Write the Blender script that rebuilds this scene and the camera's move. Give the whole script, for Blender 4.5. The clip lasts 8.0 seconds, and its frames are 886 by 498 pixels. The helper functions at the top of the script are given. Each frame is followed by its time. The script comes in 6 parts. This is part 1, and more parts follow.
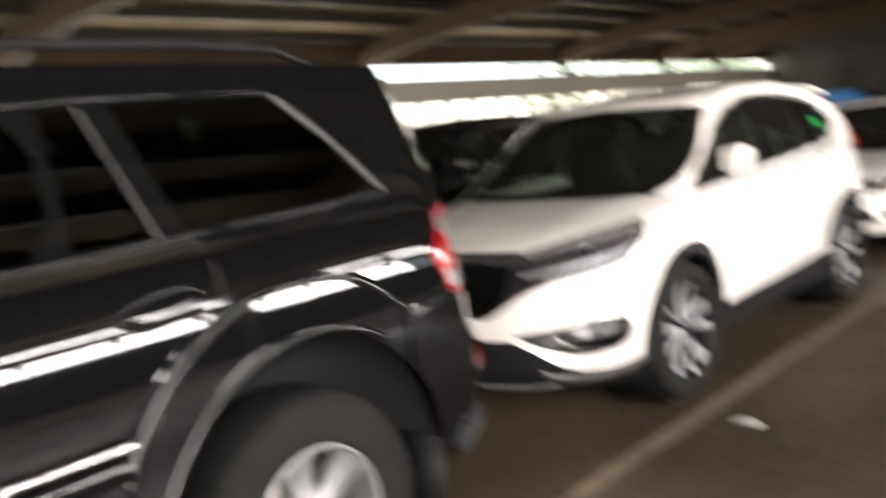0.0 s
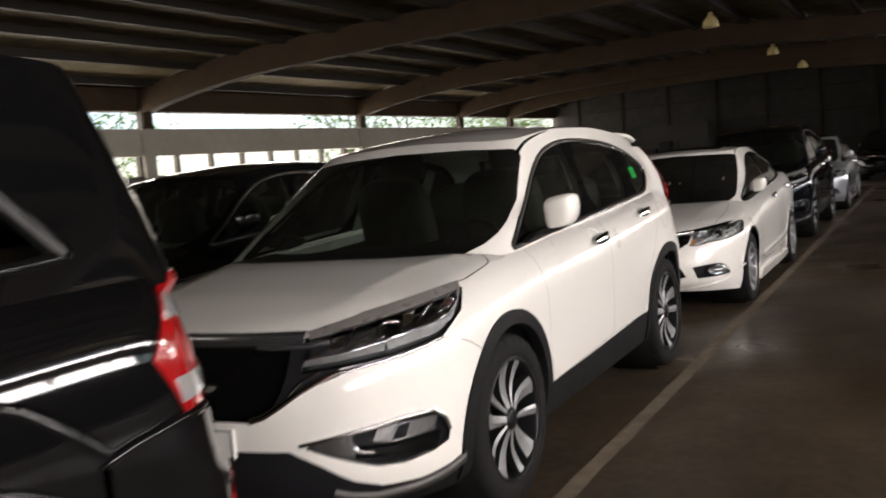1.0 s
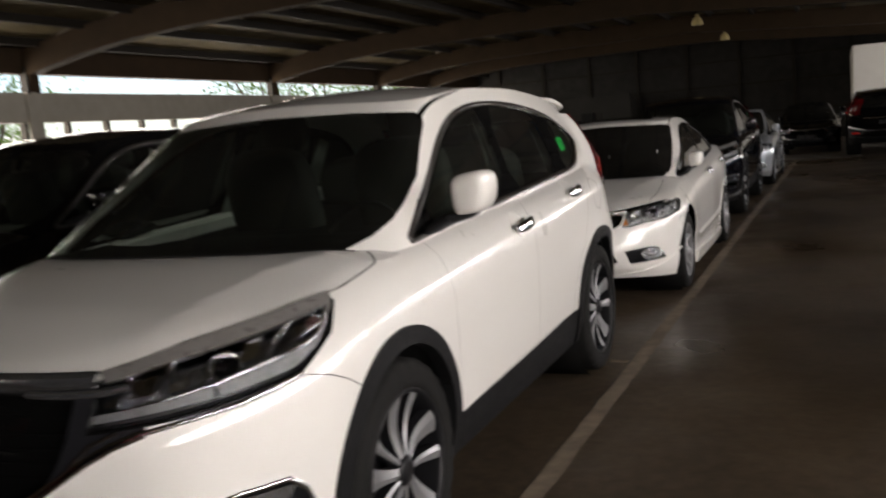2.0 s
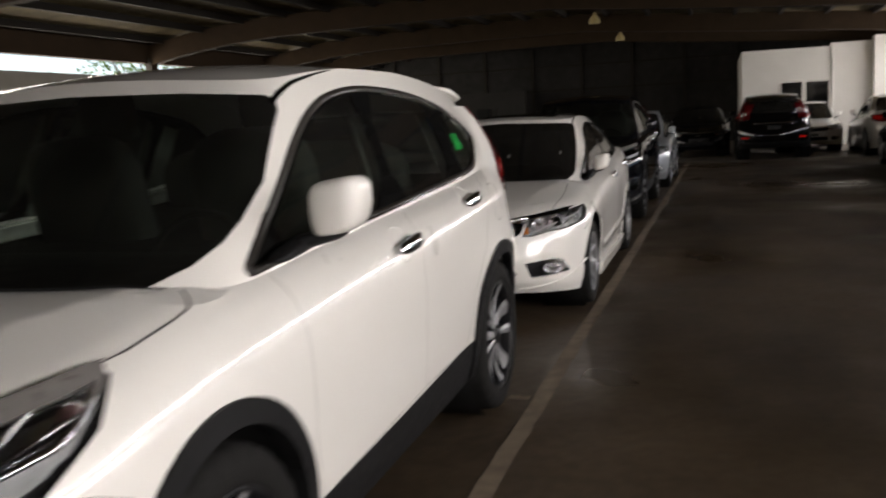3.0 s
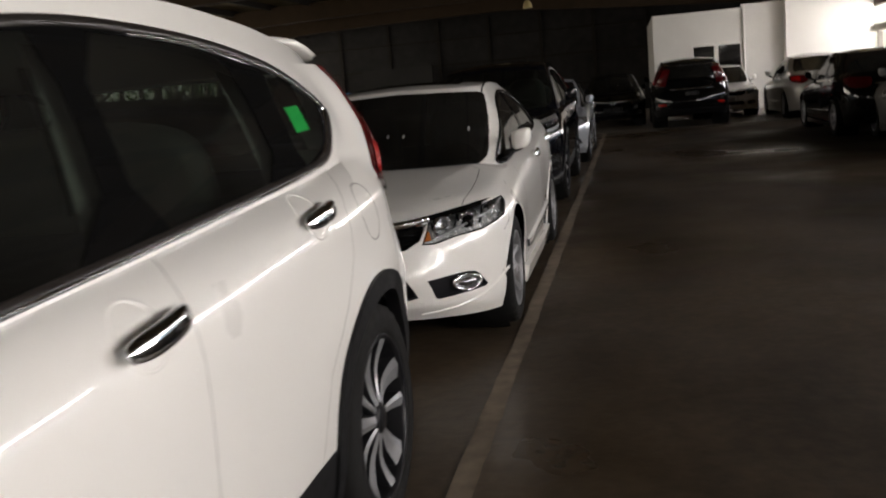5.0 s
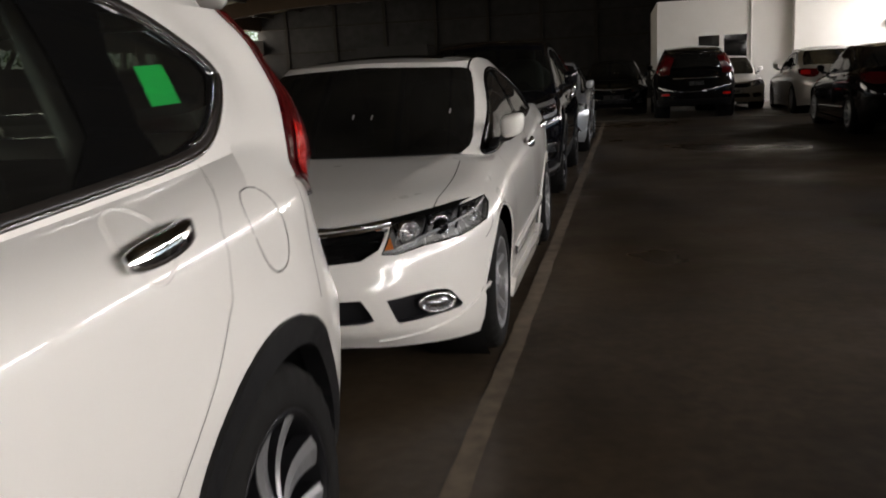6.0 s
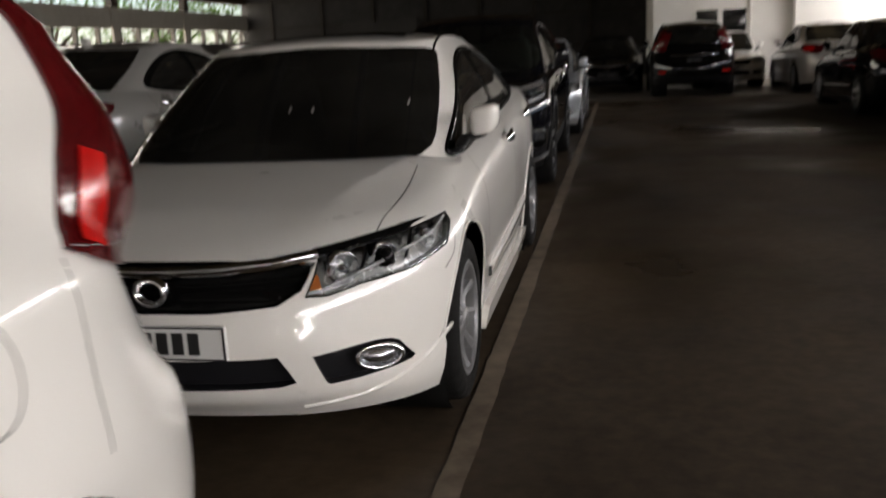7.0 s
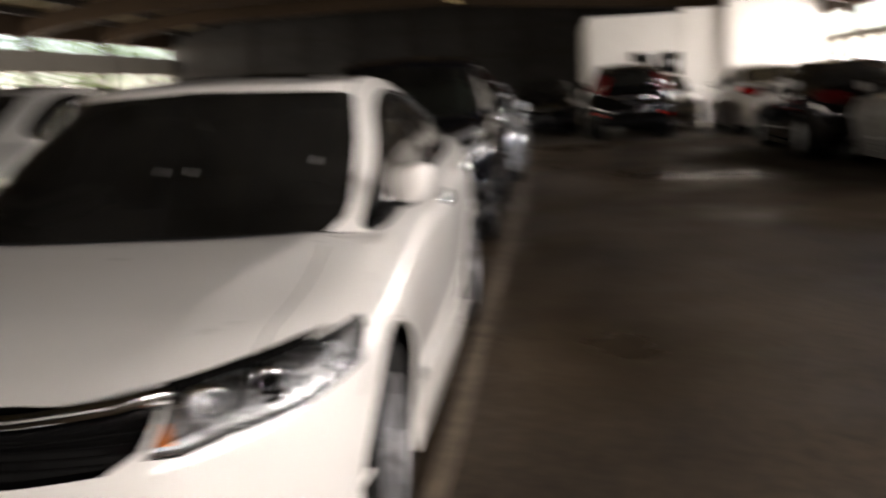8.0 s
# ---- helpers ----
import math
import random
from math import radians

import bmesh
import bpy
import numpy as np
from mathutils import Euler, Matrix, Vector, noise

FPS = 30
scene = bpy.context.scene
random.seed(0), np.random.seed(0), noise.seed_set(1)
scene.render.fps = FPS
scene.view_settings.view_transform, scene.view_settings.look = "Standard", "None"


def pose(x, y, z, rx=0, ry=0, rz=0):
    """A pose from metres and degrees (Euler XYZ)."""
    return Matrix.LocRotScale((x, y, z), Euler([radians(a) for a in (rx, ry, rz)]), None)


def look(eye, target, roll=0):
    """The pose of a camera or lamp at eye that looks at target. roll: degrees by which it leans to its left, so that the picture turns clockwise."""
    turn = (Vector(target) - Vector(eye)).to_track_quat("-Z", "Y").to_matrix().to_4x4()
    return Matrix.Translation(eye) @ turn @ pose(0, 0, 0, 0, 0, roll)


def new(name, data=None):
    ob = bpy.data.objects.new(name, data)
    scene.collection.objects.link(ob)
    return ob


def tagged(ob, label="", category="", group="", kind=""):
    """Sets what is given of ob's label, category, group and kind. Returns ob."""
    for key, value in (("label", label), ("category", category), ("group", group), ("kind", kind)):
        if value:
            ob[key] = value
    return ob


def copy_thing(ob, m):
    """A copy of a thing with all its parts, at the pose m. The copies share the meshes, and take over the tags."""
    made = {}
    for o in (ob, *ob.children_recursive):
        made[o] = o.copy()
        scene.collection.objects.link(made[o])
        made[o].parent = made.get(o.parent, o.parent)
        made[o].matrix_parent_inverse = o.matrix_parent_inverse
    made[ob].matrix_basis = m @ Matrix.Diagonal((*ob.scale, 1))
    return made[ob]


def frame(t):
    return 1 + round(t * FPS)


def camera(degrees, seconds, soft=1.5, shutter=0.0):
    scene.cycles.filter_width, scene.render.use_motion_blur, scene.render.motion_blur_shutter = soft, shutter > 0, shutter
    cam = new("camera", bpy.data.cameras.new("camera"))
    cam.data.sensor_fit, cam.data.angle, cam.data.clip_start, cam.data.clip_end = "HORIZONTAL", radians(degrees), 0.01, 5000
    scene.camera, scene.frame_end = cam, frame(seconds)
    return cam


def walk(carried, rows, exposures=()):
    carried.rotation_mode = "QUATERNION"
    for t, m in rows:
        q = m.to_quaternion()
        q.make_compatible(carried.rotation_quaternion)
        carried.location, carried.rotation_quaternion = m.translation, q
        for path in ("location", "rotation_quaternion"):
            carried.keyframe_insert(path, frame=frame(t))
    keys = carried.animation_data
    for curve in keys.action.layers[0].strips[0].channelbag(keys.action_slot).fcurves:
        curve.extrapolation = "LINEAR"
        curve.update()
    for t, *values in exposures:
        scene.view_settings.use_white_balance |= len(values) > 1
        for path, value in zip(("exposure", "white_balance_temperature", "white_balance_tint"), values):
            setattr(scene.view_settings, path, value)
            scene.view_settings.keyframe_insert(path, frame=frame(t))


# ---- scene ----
cam = camera(52.6, 8.0, soft=1.8, shutter=0.8)
PATH = [
    (0, (2.152, -3.262, 1.505), (0.819, -1.792, 1.256), -6.0),
    (0.034, (2.145, -3.258, 1.504), (0.838, -1.767, 1.241), -6.3),
    (0.1, (2.122, -3.239, 1.499), (0.835, -1.727, 1.258), -7.0),
    (0.3, (1.971, -3.063, 1.463), (0.754, -1.493, 1.228), -7.8),
    (0.5, (1.88, -2.857, 1.461), (0.692, -1.263, 1.24), -7.7),
    (0.8, (1.714, -2.588, 1.484), (0.695, -0.884, 1.244), -5.6),
    (1, (1.592, -2.418, 1.448), (0.626, -0.676, 1.275), -5.4),
    (1.2, (1.485, -2.225, 1.463), (0.566, -0.458, 1.275), -6.0),
    (2.3, (1.189, -1.247, 1.415), (0.463, 0.589, 1.099), -4.2),
    (2.5, (1.119, -1.115, 1.431), (0.479, 0.744, 1.06), -4.5),
    (2.7, (1.065, -0.956, 1.406), (0.461, 0.914, 1.034), -5.4),
    (3, (1.022, -0.654, 1.42), (0.429, 1.236, 1.137), -3.0),
    (3.2, (0.996, -0.475, 1.434), (0.475, 1.433, 1.138), -1.9),
    (3.5, (0.904, -0.164, 1.433), (0.457, 1.766, 1.161), -0.7),
    (3.7, (0.881, -0.025, 1.425), (0.462, 1.912, 1.154), -1.0),
    (4, (0.843, 0.209, 1.391), (0.467, 2.152, 1.102), -1.8),
    (4.2, (0.835, 0.346, 1.408), (0.405, 2.279, 1.13), -1.5),
    (5.3, (0.737, 1.264, 1.346), (0.334, 3.19, 0.987), -5.6),
    (5.5, (0.723, 1.495, 1.352), (0.31, 3.42, 1.002), -4.1),
    (5.8, (0.734, 1.714, 1.336), (0.339, 3.640, 0.970), -2.8),
    (6, (0.689, 1.883, 1.312), (0.29, 3.805, 0.929), -2.9),
    (6.2, (0.664, 2.081, 1.347), (0.269, 4.009, 0.990), -2.1),
    (6.5, (0.654, 2.309, 1.325), (0.366, 4.254, 0.958), -2.8),
    (6.7, (0.663, 2.491, 1.306), (0.358, 4.435, 0.947), -4.0),
    (7, (0.677, 2.775, 1.336), (0.291, 4.688, 0.9), -2.9),
    (7.2, (0.659, 2.952, 1.328), (0.262, 4.855, 0.856), -2.9),
    (7.5, (0.619, 3.217, 1.333), (0.214, 5.128, 0.904), -2.4),
    (7.7, (0.596, 3.404, 1.338), (0.279, 5.335, 0.926), -2.3),
    (7.9, (0.586, 3.579, 1.323), (0.324, 5.524, 0.939), -3.3),
    (7.967, (0.583, 3.623, 1.331), (0.302, 5.573, 0.989), -3.1),
    (8, (0.581, 3.644, 1.335), (0.331, 5.597, 0.983), -3.1),
]
walk(cam, [(t, look(eye, target, roll)) for t, eye, target, roll in PATH], exposures=((0, 2.6, 6550, 13), (0.5, 2.1, 6500, 13), (1, 1.6, 6550, 14), (2.5, 1.26, 6500, 13.5), (3.5, 1.25, 6450, 13), (4, 1.2, 6450, 12.5), (5.5, 1.17, 6450, 13), (6.5, 1.08, 6450, 12.5), (7, 1.2, 6450, 13), (7.5, 1.56, 6700, 16), (8, 1.95, 6650, 15)))

# ---- light and exposure ----
world = bpy.data.worlds.new("world")
scene.world = world
world.use_nodes = True
wn = world.node_tree.nodes
sky = wn.new("ShaderNodeTexSky")
sky.sky_type = "NISHITA"
sky.sun_disc = False
sky.sun_elevation = radians(68)
sky.sun_rotation = radians(70)
wn["Background"].inputs["Strength"].default_value = 0.12
world.node_tree.links.new(sky.outputs[0], wn["Background"].inputs["Color"])

sun_data = bpy.data.lights.new("sun", "SUN")
sun_data.energy = 1.5
sun_data.angle = radians(12)
sun_data.color = (1.0, 0.95, 0.86)
sun = new("sun", sun_data)
sun.matrix_world = look((12, 4, 34), (0, 0, 0))


def opening_light(x, y0, y1, z0, z1, toward, power, dip=0.2, tint=(1.0, 0.945, 0.885)):
    """Sky light that enters through a long wall opening."""
    data = bpy.data.lights.new("opening_light", "AREA")
    data.shape = "RECTANGLE"
    data.size, data.size_y = y1 - y0, z1 - z0
    data.energy = power
    data.color = tint
    ob = new("opening_light", data)
    eye = Vector((x, (y0 + y1) / 2, (z0 + z1) / 2))
    ob.matrix_world = look(eye, eye + Vector((toward, 0, -dip)))
    return ob


# ---- materials ----
MATS = {}


def mat(name, color, rough=0.5, metal=0.0, coat=0.0, var=0.0, scale=8.0, bump=0.0, bump_scale=60.0, spec=None):
    if spec is None:
        spec = 0.15 if rough > 0.5 and metal == 0 else 0.4
    m = bpy.data.materials.new(name)
    m.use_nodes = True
    nt = m.node_tree
    b = nt.nodes["Principled BSDF"]
    b.inputs["Base Color"].default_value = (*color, 1)
    b.inputs["Roughness"].default_value = rough
    b.inputs["Metallic"].default_value = metal
    b.inputs["Coat Weight"].default_value = coat
    b.inputs["Coat Roughness"].default_value = 0.04
    b.inputs["Specular IOR Level"].default_value = spec
    coords = nt.nodes.new("ShaderNodeTexCoord")
    if var > 0:
        n1 = nt.nodes.new("ShaderNodeTexNoise")
        n1.inputs["Scale"].default_value = scale
        n1.inputs["Detail"].default_value = 6
        n2 = nt.nodes.new("ShaderNodeTexNoise")
        n2.inputs["Scale"].default_value = scale * 0.11
        n2.inputs["Detail"].default_value = 3
        nt.links.new(coords.outputs["Object"], n1.inputs["Vector"])
        nt.links.new(coords.outputs["Object"], n2.inputs["Vector"])
        add = nt.nodes.new("ShaderNodeMath")
        add.operation = "ADD"
        nt.links.new(n1.outputs["Fac"], add.inputs[0])
        nt.links.new(n2.outputs["Fac"], add.inputs[1])
        ramp = nt.nodes.new("ShaderNodeMapRange")
        ramp.inputs["From Min"].default_value = 0.65
        ramp.inputs["From Max"].default_value = 1.35
        ramp.inputs["To Min"].default_value = 1 - var
        ramp.inputs["To Max"].default_value = 1 + var
        nt.links.new(add.outputs[0], ramp.inputs["Value"])
        mul = nt.nodes.new("ShaderNodeVectorMath")
        mul.operation = "SCALE"
        mul.inputs[0].default_value = color
        nt.links.new(ramp.outputs[0], mul.inputs["Scale"])
        nt.links.new(mul.outputs[0], b.inputs["Base Color"])
        rr = nt.nodes.new("ShaderNodeMapRange")
        rr.inputs["To Min"].default_value = max(0.02, rough - 0.12)
        rr.inputs["To Max"].default_value = min(1, rough + 0.12)
        nt.links.new(n1.outputs["Fac"], rr.inputs["Value"])
        nt.links.new(rr.outputs[0], b.inputs["Roughness"])
    if bump > 0:
        n3 = nt.nodes.new("ShaderNodeTexNoise")
        n3.inputs["Scale"].default_value = bump_scale
        n3.inputs["Detail"].default_value = 4
        nt.links.new(coords.outputs["Object"], n3.inputs["Vector"])
        bp = nt.nodes.new("ShaderNodeBump")
        bp.inputs["Strength"].default_value = bump
        bp.inputs["Distance"].default_value = 0.01
        nt.links.new(n3.outputs["Fac"], bp.inputs["Height"])
        nt.links.new(bp.outputs[0], b.inputs["Normal"])
    MATS[name] = m
    return m


def glass(name, tint, gloss_rough=0.01, haze=0.0):
    """Thin tinted sheet with a little haze painted in: what is behind shows through, the gloss follows Fresnel."""
    m = bpy.data.materials.new(name)
    m.use_nodes = True
    nt = m.node_tree
    nt.nodes.remove(nt.nodes["Principled BSDF"])
    t = nt.nodes.new("ShaderNodeBsdfTransparent")
    t.inputs["Color"].default_value = (*tint, 1)
    g = nt.nodes.new("ShaderNodeBsdfGlossy")
    g.inputs["Roughness"].default_value = gloss_rough
    f = nt.nodes.new("ShaderNodeFresnel")
    f.inputs["IOR"].default_value = 1.5
    mix = nt.nodes.new("ShaderNodeMixShader")
    nt.links.new(f.outputs[0], mix.inputs[0])
    nt.links.new(t.outputs[0], mix.inputs[1])
    nt.links.new(g.outputs[0], mix.inputs[2])
    last = mix
    # diffuse film: some dust, plus roof reflection and veiling glare painted in
    if haze > 0:
        d = nt.nodes.new("ShaderNodeBsdfDiffuse")
        d.inputs["Color"].default_value = (0.5, 0.48, 0.44, 1)
        c = nt.nodes.new("ShaderNodeTexCoord")
        n = nt.nodes.new("ShaderNodeTexNoise")
        n.inputs["Scale"].default_value = 3.0
        n.inputs["Detail"].default_value = 6
        nt.links.new(c.outputs["Object"], n.inputs["Vector"])
        r = nt.nodes.new("ShaderNodeMapRange")
        r.inputs["From Min"].default_value = 0.3
        r.inputs["From Max"].default_value = 0.7
        r.inputs["To Min"].default_value = haze * 0.5
        r.inputs["To Max"].default_value = haze * 1.5
        nt.links.new(n.outputs["Fac"], r.inputs["Value"])
        last = nt.nodes.new("ShaderNodeMixShader")
        nt.links.new(r.outputs[0], last.inputs[0])
        nt.links.new(mix.outputs[0], last.inputs[1])
        nt.links.new(d.outputs[0], last.inputs[2])
    nt.links.new(last.outputs[0], nt.nodes["Material Output"].inputs["Surface"])
    MATS[name] = m
    return m


paint_white = mat("paint_white", (0.74, 0.72, 0.68), 0.32, coat=1.0, var=0.03, scale=3)
paint_black = mat("paint_black", (0.003, 0.003, 0.0033), 0.4, coat=1.0, spec=0.0)
paint_navy = mat("paint_navy", (0.004, 0.0042, 0.006), 0.4, coat=1.0, spec=0.0)
paint_silver = mat("paint_silver", (0.42, 0.44, 0.46), 0.3, metal=0.6, coat=1.0)
# silver paint; on the second-row saloon it puts shade into off-white
paint_pale = mat("paint_pale_silver", (0.34, 0.33, 0.31), 0.3, metal=0.2, coat=1.0, var=0.03, scale=3)
paint_champagne = mat("paint_champagne", (0.45, 0.42, 0.38), 0.3, metal=0.4, coat=1.0)
cladding = mat("black_plastic", (0.0085, 0.0085, 0.009), 0.55, var=0.25, scale=30, bump=0.15, bump_scale=400)
gloss_black = mat("gloss_black_trim", (0.004, 0.004, 0.004), 0.2, coat=0.3, spec=0.0)
rubber = mat("tyre_rubber", (0.009, 0.0087, 0.0083), 0.8, var=0.3, scale=20, bump=0.2, bump_scale=120)
trim_brown = mat("satin_window_trim", (0.02, 0.0175, 0.0155), 0.35, coat=0.3, spec=0.2)
chrome = mat("chrome", (0.75, 0.75, 0.76), 0.07, metal=1.0)
alloy = mat("silver_alloy", (0.26, 0.26, 0.265), 0.38, metal=0.6, var=0.06, scale=12)
alloy_dark = mat("dark_alloy", (0.008, 0.008, 0.009), 0.35, spec=0.2)
steel_dark = mat("brake_steel", (0.12, 0.11, 0.1), 0.5, metal=0.8, var=0.3, scale=20)
cabin_dark = mat("cabin_plastic", (0.012, 0.012, 0.012), 0.75, var=0.2, scale=12)
seat_cloth = mat("seat_cloth", (0.022, 0.022, 0.02), 0.85, var=0.2, scale=40)
pillar_cloth = mat("pillar_cloth", (0.10, 0.105, 0.095), 0.85, var=0.1, scale=30)
seam_dark = mat("panel_gap", (0.05, 0.048, 0.045), 0.9, spec=0.0)
lens_red = mat("red_lens", (0.5, 0.009, 0.007), 0.18, coat=0.25, var=0.3, scale=14)
lens_deep_red = mat("deep_red_lens", (0.26, 0.005, 0.006), 0.12, coat=1.0, var=0.2, scale=14)
lens_dark_red = mat("dark_red_lens", (0.07, 0.003, 0.004), 0.16, coat=0.3, var=0.3, scale=14)
lens_amber = mat("amber_lens", (0.65, 0.2, 0.05), 0.15, coat=1.0)
lens_white = mat("white_lens", (0.6, 0.6, 0.6), 0.1, metal=0.6, coat=1.0)
reflector = mat("lamp_reflector", (0.7, 0.7, 0.72), 0.12, metal=1.0)
lamp_black = mat("lamp_housing", (0.012, 0.012, 0.014), 0.3, spec=0.2)
lamp_silver = mat("lamp_silver", (0.46, 0.46, 0.45), 0.25, metal=0.55, coat=0.5, var=0.15, scale=45)
sparkle = mat("faceted_reflector", (0.82, 0.82, 0.83), 0.16, metal=1.0, bump=0.4, bump_scale=55)
lamp_pink = mat("lamp_pink", (0.35, 0.2, 0.18), 0.25, metal=0.4)
lamp_bright = mat("bright_lamp_trim", (0.58, 0.58, 0.58), 0.2, metal=0.5, coat=0.5, var=0.25, scale=45)
lamp_grey = mat("lamp_grey_strip", (0.13, 0.122, 0.115), 0.3, coat=0.6, var=0.15, scale=40)
lip_grey = mat("grey_lip_plastic", (0.05, 0.047, 0.044), 0.4, coat=0.3, var=0.1, scale=12)
valance_grey = mat("grey_plastic", (0.035, 0.036, 0.038), 0.55)
lamp_yellow = mat("yellowed_lamp_shade", (0.42, 0.34, 0.16), 0.5, var=0.2, scale=20)
paper_grey = mat("dirty_paper", (0.3, 0.29, 0.27), 0.8)
lamp_chrome = mat("lamp_dark_chrome", (0.3, 0.3, 0.31), 0.22, metal=0.9)
strip_grey = mat("grey_strip", (0.035, 0.035, 0.035), 0.45, var=0.1, scale=10)
bark = mat("bark", (0.12, 0.09, 0.06), 0.9, var=0.3, scale=8)
plate_white = mat("plate_white", (0.7, 0.7, 0.68), 0.4)
ink = mat("plate_ink", (0.02, 0.02, 0.02), 0.5)
sticker_green = mat("green_film", (0.02, 0.55, 0.12), 0.4)
tint_glass = glass("tinted_glass", (0.66, 0.74, 0.68), haze=0.010)
dark_glass = glass("dark_film_glass", (0.07, 0.075, 0.07), haze=0.02)
black_glass = glass("black_film_glass", (0.03, 0.03, 0.03))
lens_glass = glass("lamp_lens", (0.92, 0.93, 0.94))


def wet_floor():
    """Painted, worn concrete slab: dark brown, damp sheen in patches, faint scuffs."""
    m = mat("floor_concrete", (0.08, 0.066, 0.054), 0.42, var=0.0, spec=0.22)
    nt = m.node_tree
    b = nt.nodes["Principled BSDF"]
    c = nt.nodes.new("ShaderNodeTexCoord")
    big = nt.nodes.new("ShaderNodeTexNoise")
    big.inputs["Scale"].default_value = 0.8
    big.inputs["Detail"].default_value = 9
    big.inputs["Roughness"].default_value = 0.62
    fine = nt.nodes.new("ShaderNodeTexNoise")
    fine.inputs["Scale"].default_value = 14
    fine.inputs["Detail"].default_value = 8
    stretch = nt.nodes.new("ShaderNodeMapping")
    stretch.inputs["Scale"].default_value = (1.0, 0.45, 1.0)
    nt.links.new(c.outputs["Object"], stretch.inputs["Vector"])
    nt.links.new(stretch.outputs[0], big.inputs["Vector"])
    nt.links.new(c.outputs["Object"], fine.inputs["Vector"])
    ramp = nt.nodes.new("ShaderNodeValToRGB")
    ramp.color_ramp.elements[0].position = 0.32
    ramp.color_ramp.elements[0].color = (0.025, 0.0172, 0.0102, 1)
    ramp.color_ramp.elements[1].position = 0.68
    ramp.color_ramp.elements[1].color = (0.088, 0.063, 0.039, 1)
    nt.links.new(big.outputs["Fac"], ramp.inputs["Fac"])
    mixc = nt.nodes.new("ShaderNodeMix")
    mixc.data_type = "RGBA"
    mixc.blend_type = "MULTIPLY"
    mixc.inputs["Factor"].default_value = 0.45
    nt.links.new(ramp.outputs[0], mixc.inputs["A"])
    r2 = nt.nodes.new("ShaderNodeValToRGB")
    r2.color_ramp.elements[0].position = 0.35
    r2.color_ramp.elements[0].color = (0.45, 0.45, 0.45, 1)
    r2.color_ramp.elements[1].position = 0.65
    r2.color_ramp.elements[1].color = (1.2, 1.2, 1.2, 1)
    nt.links.new(fine.outputs["Fac"], r2.inputs["Fac"])
    nt.links.new(r2.outputs[0], mixc.inputs["B"])
    nt.links.new(mixc.outputs["Result"], b.inputs["Base Color"])
    rr = nt.nodes.new("ShaderNodeMapRange")
    rr.inputs["From Min"].default_value = 0.42
    rr.inputs["From Max"].default_value = 0.62
    rr.inputs["To Min"].default_value = 0.75
    rr.inputs["To Max"].default_value = 0.26
    worn = nt.nodes.new("ShaderNodeTexNoise")
    worn.inputs["Scale"].default_value = 0.35
    worn.inputs["Detail"].default_value = 6
    nt.links.new(c.outputs["Object"], worn.inputs["Vector"])
    nt.links.new(worn.outputs["Fac"], rr.inputs["Value"])
    nt.links.new(rr.outputs[0], b.inputs["Roughness"])
    bp = nt.nodes.new("ShaderNodeBump")
    bp.inputs["Strength"].default_value = 0.25
    bp.inputs["Distance"].default_value = 0.008
    nt.links.new(fine.outputs["Fac"], bp.inputs["Height"])
    nt.links.new(bp.outputs[0], b.inputs["Normal"])
    return m


floor_mat = wet_floor()
line_mat = mat("worn_line_paint", (0.17, 0.135, 0.10), 0.75, var=0.45, scale=9)
plaster = mat("wall_plaster", (0.31, 0.29, 0.25), 0.8, var=0.12, scale=4, bump=0.1)
# coloured darker than the plaster band, so car bodies mirror a dark wall
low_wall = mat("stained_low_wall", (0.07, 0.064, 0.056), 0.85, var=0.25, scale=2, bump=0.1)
white_wall = mat("white_wall_paint", (0.60, 0.585, 0.55), 0.7, var=0.05, scale=2)
# near-black base with random mottling; the darkness is in the colour itself
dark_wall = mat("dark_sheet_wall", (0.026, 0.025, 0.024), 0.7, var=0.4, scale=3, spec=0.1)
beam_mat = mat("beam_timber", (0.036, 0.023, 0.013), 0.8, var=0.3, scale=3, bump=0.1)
purlin_mat = mat("purlin_steel", (0.018, 0.015, 0.012), 0.6, var=0.2, scale=5)
sheet_mat = mat("roof_sheet", (0.135, 0.108, 0.06), 0.8, var=0.55, scale=2.6)
leaf_mat = mat("foliage", (0.12, 0.2, 0.03), 0.6, var=0.5, scale=3)
ground_mat = mat("outside_ground", (0.25, 0.24, 0.2), 0.9, var=0.2, scale=2)


# ---- mesh helpers ----
from mathutils.bvhtree import BVHTree
from mathutils.interpolate import poly_3d_calc


class Sleek:
    """The smooth normals of an uncut skin, for the pieces cut from it."""

    def __init__(self, *bms):
        self.co, self.no, self.faces = [], [], []
        for b in bms:
            b.normal_update()
            b.verts.index_update()
            k = len(self.co)
            self.co += [v.co.copy() for v in b.verts]
            self.no += [v.normal.copy() for v in b.verts]
            self.faces += [tuple(k + v.index for v in f.verts) for f in b.faces]
        self.tree = BVHTree.FromPolygons(self.co, self.faces)

    def give(self, ob):
        out = []
        for v in ob.data.vertices:
            p, n, i, d = self.tree.find_nearest(v.co)
            q = self.faces[i]
            w = poly_3d_calc([self.co[k] for k in q], p)
            out.append(sum((self.no[k] * s for k, s in zip(q, w)), Vector()).normalized())
        ob.data.normals_split_custom_set_from_vertices(out)
        return ob


